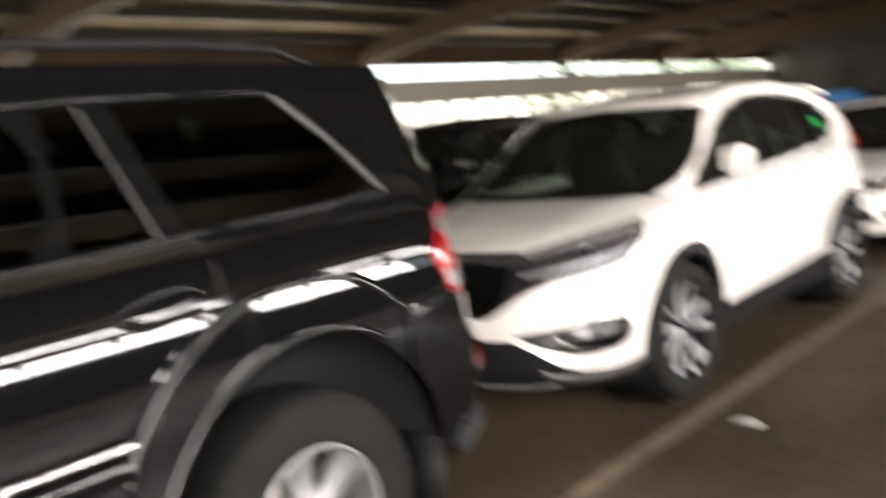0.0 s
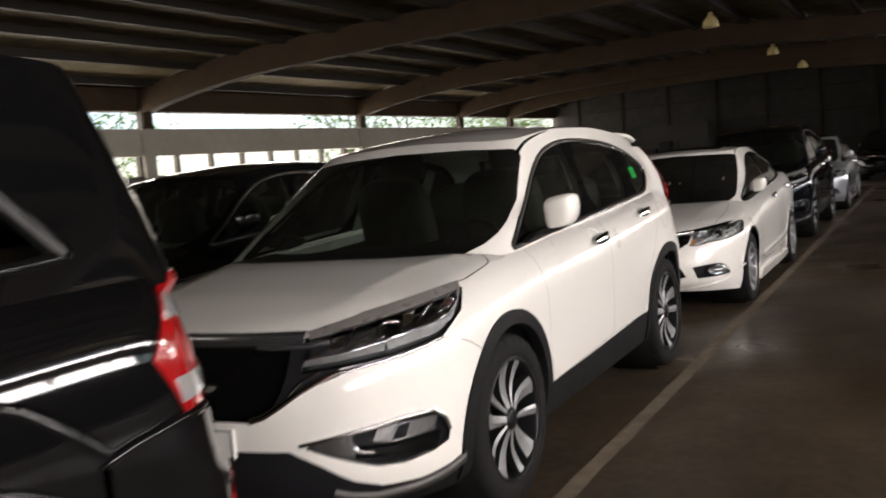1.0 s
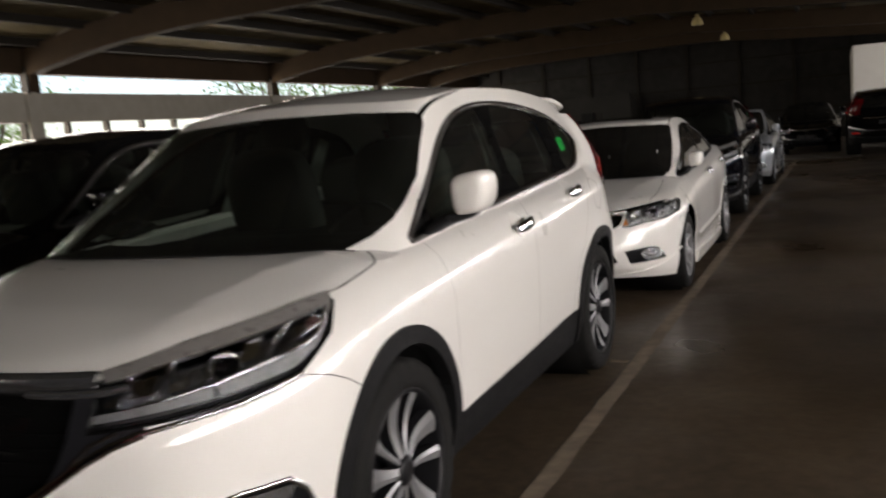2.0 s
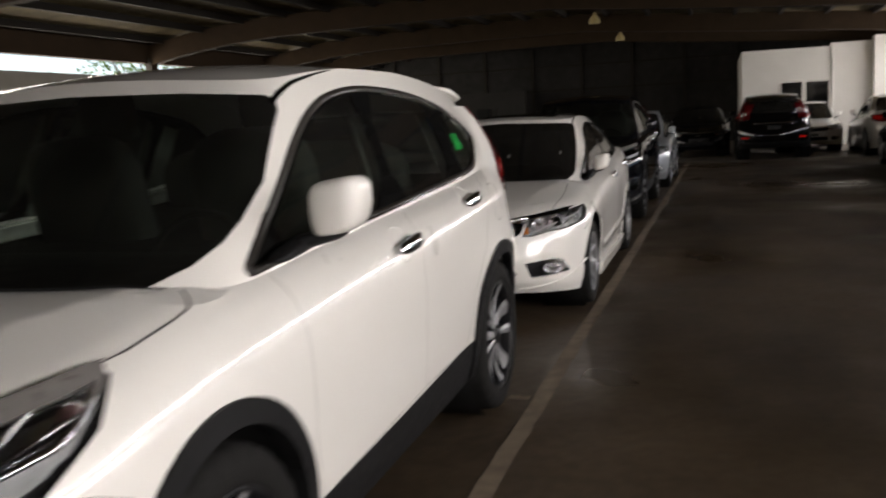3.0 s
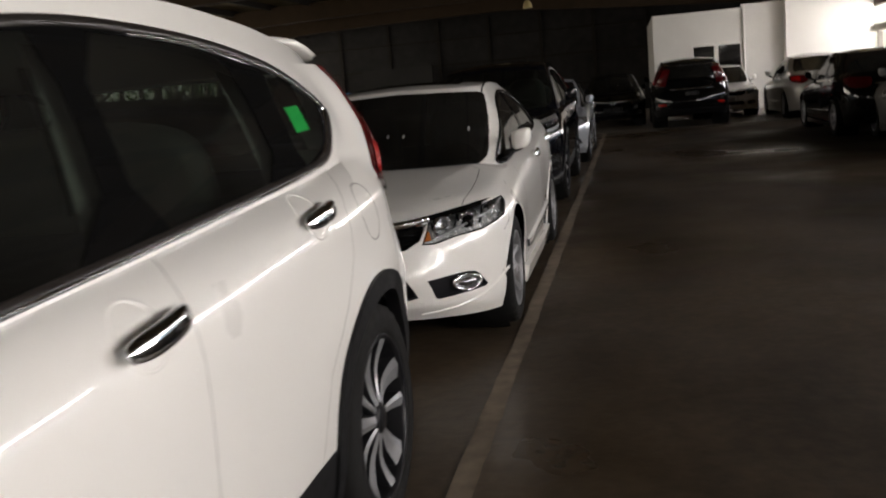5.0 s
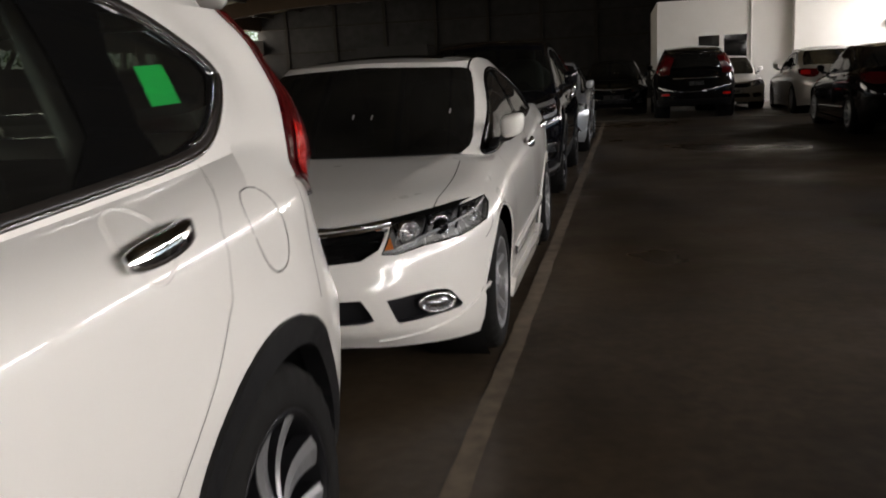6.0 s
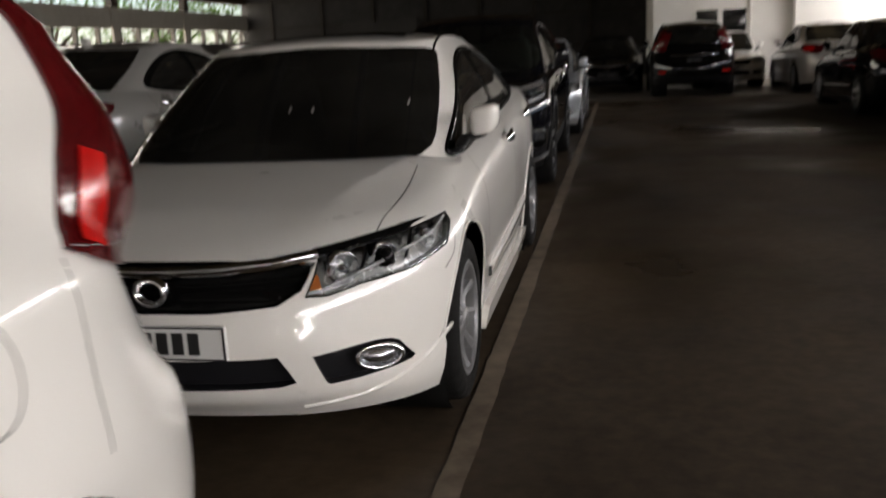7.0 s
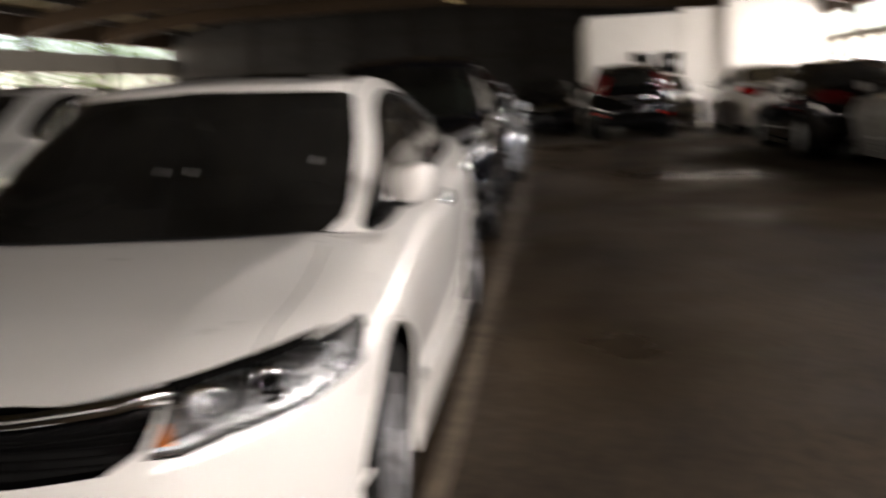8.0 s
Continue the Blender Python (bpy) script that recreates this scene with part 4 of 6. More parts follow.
def crossover(name, label, paint, seen_front=True):
    """Tall crossover with black cladding round arches and sills."""
    c = crossover_shape(name)
    root, lower, tree, sleek = car(c, paint, tint_glass, tint_glass)
    tagged(root, label, "car")
    for side in (1, -1):
        fl = View(90, side)
        right = lambda p, s=side: p.x * s > 0.0
        # headlamp
        v = View(45, side)
        out = [at(v, *p) for p in ((0.49, 0.10, 0.772), (0.485, 0.16, 0.882), (0.60, 0.26, 0.922), (0.72, 0.42, 0.953), (0.815, 0.72, 0.992), (0.845, 0.72, 0.975), (0.872, 0.64, 0.905), (0.865, 0.49, 0.835), (0.79, 0.31, 0.808), (0.66, 0.19, 0.787))]
        hl, ht = lamp(root, lower, sleek, out, v, right, 0.055, "headlamp", "clear headlamp with projector and chrome bars", lamp_chrome)
        if hl:
            lo = [at(v, *p) for p in ((0.49, 0.10, 0.772), (0.66, 0.19, 0.787), (0.79, 0.31, 0.808), (0.865, 0.49, 0.835), (0.872, 0.64, 0.905))]
            hi = [at(v, *p) for p in ((0.485, 0.16, 0.882), (0.60, 0.26, 0.922), (0.72, 0.42, 0.953), (0.815, 0.72, 0.992), (0.83, 0.72, 0.985))]
            within = between(lo, hi)
            strip = [within(s, 0.70) for s in (0.06, 0.2, 0.4, 0.6, 0.8, 0.87)] + [within(0.90, 0.40), within(0.965, 0.42), within(0.965, 0.74)] + [within(s, 0.90) for s in (0.88, 0.7, 0.5, 0.3, 0.1, 0.04)]
            part("indicator_strip", patch(strip, v, ht, 0.046, 0.02), lamp_grey, hl, "pale strip along the lamp's top")
            part("lower_strip", patch([within(s, 0.02) for s in (0.03, 0.2, 0.42)] + [within(s, 0.18) for s in (0.42, 0.2, 0.03)], v, ht, 0.045, 0.02), lamp_bright, hl)
            part("chrome_wedge", patch([within(s, 0.02) for s in (0.44, 0.55, 0.7, 0.84)] + [within(0.94, 0.34), within(0.80, 0.27), within(0.6, 0.24), within(0.43, 0.17)], v, ht, 0.040, 0.02), lamp_bright, hl)
            part("chrome_band", ribbon([within(s, h) for s, h in ((0.40, 0.2), (0.5, 0.25), (0.62, 0.27), (0.76, 0.29), (0.86, 0.36), (0.93, 0.55))], v, ht, 0.016, 0.03, False, 0.012), reflector, hl)
            for line in ([(0.22, 0.16), (0.25, 0.4), (0.31, 0.78)], [(0.10, 0.15), (0.12, 0.4), (0.16, 0.78)], [(0.55, 0.26), (0.59, 0.45), (0.67, 0.8)], [(0.82, 0.3), (0.87, 0.5), (0.88, 0.75), (0.96, 0.72)], [(0.05, 0.2), (0.25, 0.2), (0.44, 0.22), (0.62, 0.3), (0.82, 0.32)], [(0.63, 0.36), (0.72, 0.47), (0.83, 0.42)]):
                part("chrome_bar", ribbon([within(*q) for q in line], v, ht, 0.009, 0.02, False, 0.02), reflector, hl)
            for s, h, r, ball_mat in ((0.46, 0.5, 0.036, gloss_black), (0.75, 0.58, 0.026, lamp_pink)):
                p, n = land(ht, v, *within(s, h))
                m = pose(p.x, p.y, p.z, 0, 0, -90 + side * 45)
                part("reflector_ring", moved(lathe([(-0.02, r * 1.3), (0.03, r * 1.2), (0.032, r * 1.05), (0.0, r * 0.95)], 28), m), reflector, hl)
                part("projector", moved(lathe([(0.0, r), (0.02, r * 0.85), (0.035, r * 0.5), (0.04, 0.0001)], 24), m), ball_mat, hl)
            for s0, s1, h0, h1 in ((0.515, 0.56, 0.4, 0.72), (0.39, 0.41, 0.35, 0.6), (0.14, 0.22, 0.36, 0.62), (0.06, 0.10, 0.3, 0.55), (0.27, 0.33, 0.3, 0.42), (0.66, 0.70, 0.42, 0.6), (0.84, 0.90, 0.42, 0.66)):
                part("reflector", patch([within(s0, h0), within(s1, h0), within(s1 + 0.02, h1), within(s0 + 0.015, h1)], v, ht, 0.025, 0.01), sparkle, hl)
        part("lamp_edge", ribbon(out, v, tree, 0.010, 0.001, True, 0.004), gloss_black, root)
        # fog lamp in a chrome-edged recess
        v = View(32, side)
        out = rounded([at(v, *p) for p in ((0.475, 0.045, 0.512), (0.66, 0.125, 0.546), (0.80, 0.265, 0.575), (0.875, 0.38, 0.578), (0.905, 0.43, 0.49), (0.89, 0.42, 0.425), (0.745, 0.235, 0.395), (0.62, 0.115, 0.45))], 1)
        fg, ft = lamp(root, lower, sleek, out, v, right, 0.035, "fog_lamp", "fog lamp in a black recess")
        if fg:
            lo = [at(v, *p) for p in ((0.475, 0.045, 0.52), (0.62, 0.115, 0.46), (0.745, 0.235, 0.395), (0.875, 0.40, 0.42))]
            hi = [at(v, *p) for p in ((0.475, 0.045, 0.516), (0.66, 0.125, 0.546), (0.80, 0.265, 0.575), (0.89, 0.39, 0.575))]
            within = between(lo, hi)
            part("fog_wing", patch([within(0.03, 0.5), within(0.33, 0.97), within(0.34, 0.75), within(0.40, 0.3), within(0.42, 0.06), within(0.30, 0.04)], v, ft, 0.036, 0.02), lamp_chrome, fg, "dark chrome wing beside the fog lamp")
            part("chrome_edge", ribbon([within(0.34, 0.92), within(0.36, 0.6), within(0.42, 0.3), within(0.52, 0.3)], v, ft, 0.008, 0.034, False, 0.008), chrome, fg)
            part("fog_glass", patch([within(0.50, 0.56), within(0.62, 0.5), within(0.93, 0.52), within(0.95, 0.86), within(0.62, 0.9), within(0.5, 0.88)], v, ft, 0.02, 0.01), sparkle, fg)
            part("fog_bulb", patch([within(0.62, 0.55), within(0.71, 0.55), within(0.72, 0.85), within(0.64, 0.85)], v, ft, 0.022, 0.01), lamp_black, fg)
            part("fog_shelf", patch([within(0.44, 0.1), within(0.93, 0.06), within(0.97, 0.42), within(0.6, 0.44), within(0.44, 0.38)], v, ft, 0.028, 0.03), gloss_black, fg)
        part("fog_surround", ribbon([at(v, *p) for p in ((0.485, 0.05, 0.513), (0.66, 0.125, 0.545), (0.80, 0.265, 0.574), (0.872, 0.37, 0.574), (0.895, 0.41, 0.53), (0.903, 0.425, 0.48))], v, tree, 0.015, 0.0, False, 0.006), chrome, root, "chrome fog lamp surround")
        # chrome wing under the headlamp
        v = View(40, side)
        wing = [(0.30, 0.015, 0.604), (0.36, 0.025, 0.622), (0.42, 0.05, 0.66), (0.485, 0.08, 0.705), (0.55, 0.115, 0.74), (0.62, 0.155, 0.764)]
        part("grille_end", patch([at(v, *p) for p in wing[2:]] + [at(v, *p) for p in ((0.62, 0.16, 0.786), (0.492, 0.105, 0.773), (0.488, 0.15, 0.872), (0.448, 0.12, 0.872), (0.44, 0.075, 0.76), (0.42, 0.055, 0.70), (0.39, 0.04, 0.655))], v, tree, 0.002, 0.006, 0.03), lamp_black, root, "black grille end")
        part("chrome_fin", ribbon([at(v, *p) for p in ((0.34, 0.06, 0.862), (0.42, 0.08, 0.858), (0.49, 0.13, 0.858), (0.56, 0.19, 0.868))], v, tree, 0.020, 0.006, False, 0.008), lamp_chrome, root, "dark chrome fin that runs from grille to lamp")
        part("chrome_bar", ribbon([at(v, *p) for p in ((0.56, 0.13, 0.772), (0.50, 0.095, 0.745), (0.455, 0.07, 0.70))], v, tree, 0.008, 0.008, False, 0.006), reflector, root)
        part("chrome_wing", ribbon([at(v, *p) for p in wing], v, tree, 0.024, 0.004, False, 0.010), chrome, root, "chrome wing under the lamp")
        part("lamp_chrome", ribbon([at(v, *p) for p in ((0.62, 0.155, 0.764), (0.70, 0.22, 0.780), (0.79, 0.31, 0.797), (0.84, 0.41, 0.815), (0.866, 0.49, 0.83))], v, tree, 0.014, 0.003, False, 0.007), reflector, root)
        v = View(45, side)
        part("bumper_lip", ribbon([at(v, *p) for p in ((0.90, 0.53, 0.345), (0.88, 0.42, 0.315), (0.82, 0.30, 0.295), (0.73, 0.19, 0.288), (0.66, 0.12, 0.30), (0.60, 0.09, 0.325))], v, tree, 0.04, 0.004, False, 0.012), lip_grey, root, "grey plastic bumper lip")
        # tail lamp up the rear pillar
        front = [(0.861, 3.815, 1.096), (0.825, 3.89, 1.199), (0.769, 3.982, 1.301), (0.708, 4.0, 1.405), (0.655, 3.94, 1.49)]
        crest = [(0.80, 4.03, 1.022), (0.787, 4.14, 1.13), (0.73, 4.18, 1.265), (0.662, 4.16, 1.385), (0.65, 4.0, 1.485)]
        back = [(0.68, 4.22, 1.03), (0.66, 4.265, 1.14), (0.61, 4.27, 1.28), (0.57, 4.21, 1.40), (0.61, 4.02, 1.49)]
        lens_at = tail_lens(front, crest, back, side, tree)
        t = part("tail_lamp", rim(sheet(lens_at, 0, 8, 0, 2, 33, 13, side), 0.10, Vector((-side, 0.12, 0))), lens_dark_red, root, "tall dark red tail lamp")
        ua = curve((1.06, 3.50), (1.2, 3.66), (1.28, 3.78), (1.345, 3.80), (1.42, 3.74), (1.49, 3.66))

        def quarter(r, s):
            b = lens_at(r, 0.0)
            a, n = land(tree, fl, ua(b.z), b.z)
            p = Vector((side * (abs(a.x) + 0.0008), a.y, a.z)).lerp(b, s)
            hit, n = land(tree, fl, p.y, p.z)
            k = s * s * (3 - 2 * s)
            x = abs(p.x) + 0.004 * math.sin(math.pi * s) - 0.009 * s
            if hit is not None:
                x = (abs(hit.x) + 0.0008) * (1 - k) + max(x, abs(hit.x) + 0.001) * k
            return Vector((side * x, p.y, p.z))

        part("quarter_panel", sheet(quarter, 0, 8, 0, 1, 30, 14, side), paint, root)
        part("lit_lens", sheet(lambda r, s: lens_at(r, 0.12 + (s - 0.12) * (0.8 + 0.25 * (2.7 - r) / 2.7)) + Vector((side * 0.004, 0.004, 0)), 0.35, 2.7, 0.12, 0.42, 8, 5, side), lens_red, t, "bright red inner lens")
        part("lamp_seam", sheet(lambda r, s: lens_at(0.05 + 0.75 * s + r, s) + Vector((side * 0.003, 0.003, 0)), 0, 0.05, 0, 1.3, 2, 10, side), lens_white, t)
        # arch mouldings, sill and bumper cladding
        for u in (c.uf, c.ur):
            part("arch_moulding", patch(arc_band(u, c.R + c.arch_up, c.arch - 0.012, c.arch + 0.048, 0.25), fl, tree, 0.012, 0.05, 0.05), cladding, root, "black plastic arch moulding")
            part("mud_flap", boxed(side * 0.72 - 0.11, side * 0.72 + 0.11, u + c.arch - 0.03, u + c.arch - 0.015, 0.16, 0.42), cladding, root)
        low = [(-0.3, 0.0), (5.0, 0.0), (5.0, 0.46), (4.3, 0.46), (3.95, 0.44), (2.9, 0.45), (2.2, 0.425), (1.45, 0.405), (1.35, 0.40), (0.6, 0.37), (0.5, 0.345), (0.36, 0.322), (0.16, 0.33), (-0.3, 0.34)]
        cl = lift(lower, cut(lower, low, fl, lambda p, s=side: p.x * s >= 0))
        sleek.give(part("lower_cladding", cl, cladding, root, "black plastic lower cladding"))
        # doors
        d1 = [(1.48, 0.405), (1.44, 0.60), (1.435, 0.82), (1.43, 1.0), (1.36, 1.12), (2.45, 1.2), (2.415, 1.0), (2.405, 0.45)]
        d2 = [(2.405, 0.45), (2.415, 1.0), (2.45, 1.2), (3.55, 1.25), (3.37, 1.06), (3.35, 0.93), (3.25, 0.82), (3.08, 0.66), (2.98, 0.45)]
        for name2, d in (("front_door", d1), ("rear_door", d2)):
            got = lift(lower, cut(lower, d, fl, lambda p, s=side: p.x * s > 0.3))
            sleek.give(part(name2, got, paint, root))
            part("door_gap", ribbon(below_belt(d, curve((1.3, 1.045), (2.5, 1.105), (3.5, 1.165))), fl, tree, 0.0019, 0.001), seam_dark, root)
        handle(root, c.W - 0.012, 2.27, 1.005, side)
        handle(root, c.W - 0.02, 3.14, 1.075, side)
        for u, z in ((2.26, 1.003), (3.13, 1.073)):
            part("handle_cup", ribbon([(u + 0.068 * math.cos(q), z + 0.06 * math.sin(q)) for q in (2 * math.pi * i / 28 for i in range(28))], fl, tree, 0.010, -0.001, True, 0.002), paint, root)
        mirror(root, 0.842, 1.57, 1.207, side, paint, 0.93, side < 0)
        part("mirror_sail", patch([(1.345, 1.082), (1.41, 1.14), (1.50, 1.20), (1.545, 1.096)], fl, tree, 0.004, 0.01), gloss_black, root)
        # panel gaps
        for line, v in (([(0.50, 0.822), (0.57, 0.803), (0.64, 0.772), (0.70, 0.735)], fl), 
                        ([(3.815, 1.09), (3.81, 0.98), (3.80, 0.82)], fl)):
            part("panel_gap", ribbon(line, v, tree, 0.0035, 0.001), seam_dark, root)
        if side > 0:
            part("fuel_flap_gap", ribbon(rounded([(3.46, 1.10), (3.60, 1.115), (3.67, 1.0), (3.64, 0.925), (3.53, 0.935)], 2), fl, tree, 0.003, 0.0012, True), seam_dark, root)
            part("window_sticker", patch([(3.421, 1.358), (3.533, 1.362), (3.534, 1.286), (3.418, 1.283)], fl, tree, -0.010, 0.0), sticker_green, root, "green paper sticker inside the rear quarter glass")
        part("bumper_reflector", patch([at(View(160, side), *p) for p in ((0.80, 4.35, 0.55), (0.62, 4.5, 0.55), (0.62, 4.5, 0.60), (0.80, 4.35, 0.60))], View(160, side), tree, 0.006, 0.01), lens_red, root)
    for side in (1, -1):
        down = lambda x, u: tree.ray_cast(Vector((side * x, u, 2.0)), Vector((0, 0, -1)))[0]
        way = curve((0, 0.815), (0.2, 0.822), (0.5, 0.822), (0.72, 0.815), (0.86, 0.792), (1, 0.742))
        run = curve((0, 0.745), (0.3, 0.86), (0.6, 0.99), (0.8, 1.06), (0.9, 1.09), (1, 1.125))
        bmg = bmesh.new()
        pts = [Vector((way(i / 40), run(i / 40))) for i in range(41)]
        rows = []
        for p, q in zip(pts, pts[1:]):
            n = Vector((q.y - p.y, p.x - q.x)).normalized() * 0.0028
            got = [down(p.x + k * n.x, p.y + k * n.y) for k in (-1, 1)]
            if got[0] and got[1]:
                rows.append([bmg.verts.new(g + Vector((side * 0.0005, 0, 0.0018))) for g in got])
        for r0, r1 in zip(rows, rows[1:]):
            bmg.faces.new((r0[0], r0[1], r1[1], r1[0]))
        part("bonnet_gap", bmg, seam_dark, root)
    # roof channels and pale inner pillar trims
    for side in (1, -1):
        roof_channel(root, tree, side, curve((1.82, 0.640), (1.90, 0.634), (2.04, 0.630), (2.20, 0.625), (2.36, 0.622)), 1.82, 2.36, 0.011, 0.001)
        fl = View(90, side)
        for quad in ([(2.33, 1.13), (2.43, 1.13), (2.50, 1.53), (2.43, 1.53)], [(3.15, 1.17), (3.30, 1.19), (3.30, 1.46), (3.17, 1.49)]):
            part("pillar_trim", patch(quad, fl, tree, -0.045, 0.0), pillar_cloth, root, "pale grey inner pillar trim")
        part("seat_belt", patch([(2.36, 1.22), (2.385, 1.22), (2.46, 1.50), (2.435, 1.50)], fl, tree, -0.075, 0.0), seat_cloth, root)
    # grille
    fv = View(0)
    out = [(-0.47, 0.885), (0.47, 0.885), (0.485, 0.80), (0.46, 0.72), (0.36, 0.62), (0.28, 0.60), (-0.28, 0.60), (-0.36, 0.62), (-0.46, 0.72), (-0.485, 0.80)]
    faces = cut(lower, out, fv, lambda p: p.y < 0.4)
    g = lift(lower, faces)
    inner = pushed(g, Vector((0, 1, 0)), 0.05)
    gt = BVHTree.FromBMesh(inner)
    gr = part("grille", join(inner, walls(g, Vector((0, 1, 0)), 0.05)), gloss_black, root, "gloss black radiator grille")
    for z in (0.655, 0.69, 0.725, 0.76):
        part("grille_slat", ribbon([(-0.44, z), (0.44, z)], fv, gt, 0.010, 0.0, False, 0.008), gloss_black, gr)
    part("grille_bar", ribbon([(-0.47, 0.865), (0.47, 0.865)], fv, gt, 0.035, 0.02, False, 0.035), lamp_chrome, gr, "dark chrome bar")
    em = lathe([(-0.012, 0.032), (0.008, 0.036), (0.012, 0.045), (0.007, 0.053), (-0.012, 0.055)], 28)
    for q in em.verts:
        q.co.z *= 0.85
    part("badge", moved(em, pose(0, 0.012, 0.79, 0, 0, -90)), chrome, gr, "plain chrome badge")
    plate(root, tree, fv, 0.525)
    part("lower_intake", patch([(-0.72, 0.25), (0.72, 0.25), (0.70, 0.335), (0.64, 0.36), (0.55, 0.43), (0.44, 0.492), (-0.44, 0.492), (-0.55, 0.43), (-0.64, 0.36), (-0.70, 0.335)], fv, tree, 0.004, 0.01), lamp_black, root, "black lower air intake")
    part("skid_strip", ribbon([(-0.60, 0.262), (-0.45, 0.24), (0.45, 0.24), (0.60, 0.262)], fv, tree, 0.022, 0.004, False, 0.01), alloy, root)
    # rear
    rv = View(180)
    plate(root, tree, rv, 0.80, 0.165, 0.07)
    part("hatch_strip", ribbon([(-0.5, 0.93), (0.5, 0.93)], rv, tree, 0.04, 0.004, False, 0.015), chrome, root)
    part("rear_bumper_guard", patch([(-0.7, 0.30), (0.7, 0.30), (0.66, 0.46), (-0.66, 0.46)], rv, tree, 0.01, 0.02), cladding, root)
    sp = blob(0.56, 0.20, 0.026, 0.55, 28, 10)
    for v in sp.verts:
        v.co.y += 0.06 * (1 - (v.co.x / 0.56) ** 2) - 0.03
        v.co.z -= 0.02 * (v.co.x / 0.56) ** 2
    part("roof_spoiler", moved(sp, pose(0, 4.21, 1.572, -12)), paint, root, "white roof spoiler")
    sleek.give(part("body", lower, paint, root))
    return root


def moved_out(m, d):
    return m @ Matrix.Translation((d, 0, 0))


# white saloon
def saloon_shape(name):
    wp = curve((0, 0.95), (0.15, 0.97), (0.35, 0.985), (0.55, 0.998), (0.68, 1.0), (0.78, 0.992), (0.88, 0.965), (1, 0.90))
    dlo = rounded([(1.25, 0.888), (1.34, 0.955), (1.72, 1.145), (2.02, 1.28), (2.38, 1.345), (2.75, 1.335), (3.10, 1.25), (3.42, 1.11), (3.40, 1.035), (2.6, 0.975), (1.8, 0.925), (1.45, 0.90)], 2)
    return Shape(
        name=name, L=4.54, W=0.88, Cf=0.80, Cr=0.60, ef=0.80, er=0.76, eg=0.66,
        nose=curve((0, 0.10), (0.15, 0.02), (0.4, 0.0), (0.62, 0.02), (0.8, 0.045), (0.93, 0.10), (1, 0.20)),
        tail=curve((0, 0.12), (0.2, 0.02), (0.5, 0.0), (0.75, 0.05), (1, 0.10)),
        wprof=wp, taper=curve((0, 0.98), (0.85, 1.0), (2.4, 1.0), (3.2, 0.978), (3.9, 0.95), (4.54, 0.91)),
        zb=curve((0.0, 0.225), (0.6, 0.17), (1.4, 0.14), (3.0, 0.14), (4.0, 0.19), (4.54, 0.24)),
        zt=curve((0, 0.705), (0.2, 0.735), (0.5, 0.78), (0.9, 0.835), (1.3, 0.885), (1.7, 0.915), (2.6, 0.965), (3.4, 1.02), (4.0, 1.045), (4.35, 1.04), (4.54, 1.0)),
        crown=curve((0, 0.0), (0.2, 0.012), (0.5, 0.05), (1.0, 0.06), (1.4, 0.03), (2, 0.0), (3.2, 0.0), (3.9, 0.02), (4.54, 0.01)),
        flare=lambda u, v: 0.018 * (math.exp(-((u - 0.86) / 0.40) ** 2) + math.exp(-((u - 3.53) / 0.42) ** 2)) * max(0, 1 - abs(v - 0.6) / 0.5),
        F0=1.04, C0=0.45, W0=0.785, B0=3.98, D0=0.45, F1=1.78, C1=0.32, W1=0.56, B1=3.10, D1=0.35, gtaper=curve((0.9, 1.0), (3.0, 1.0), (4.0, 0.92)),
        zr=curve((1.7, 1.345), (2.0, 1.385), (2.35, 1.402), (2.7, 1.392), (3.1, 1.345)), rc=0.035, bulge=0.035, pillar=0.86, rear_pillar=0.66,
        dlo=dlo,
        panes=[rounded([(1.34, 0.915), (1.44, 0.985), (1.75, 1.13), (2.04, 1.255), (2.38, 1.315), (2.44, 1.315), (2.46, 0.975), (1.8, 0.94)], 1),
               rounded([(2.53, 0.99), (2.51, 1.315), (2.75, 1.305), (3.05, 1.225), (3.32, 1.10), (3.34, 1.045)], 1)],
        trim_mat=gloss_black, uf=0.86, ur=3.53, R=0.316, arch=0.352, arch_up=0.02, wheel_in=0.012, tyre=0.205, rim_r=0.218, spokes=10,
        style=dict(blades=((0.0, 0.02, 0.014, 0.026),)), rim_mat=alloy, seat_up=0.36,
        crease=curve((0.0, 0.42), (0.3, 0.438), (0.5, 0.452), (0.72, 0.484), (0.96, 0.55), (1.2, 0.62)),
        screen=[(0, 0.890), (0.30, 0.897), (0.55, 0.905), (0.635, 0.915), (0.668, 0.945), (0.674, 0.985), (0.668, 1.03), (0.660, 1.09), (0.641, 1.175), (0.612, 1.26), (0.588, 1.318), (0.572, 1.336), (0.54, 1.345), (0.45, 1.351), (0.0, 1.368)])


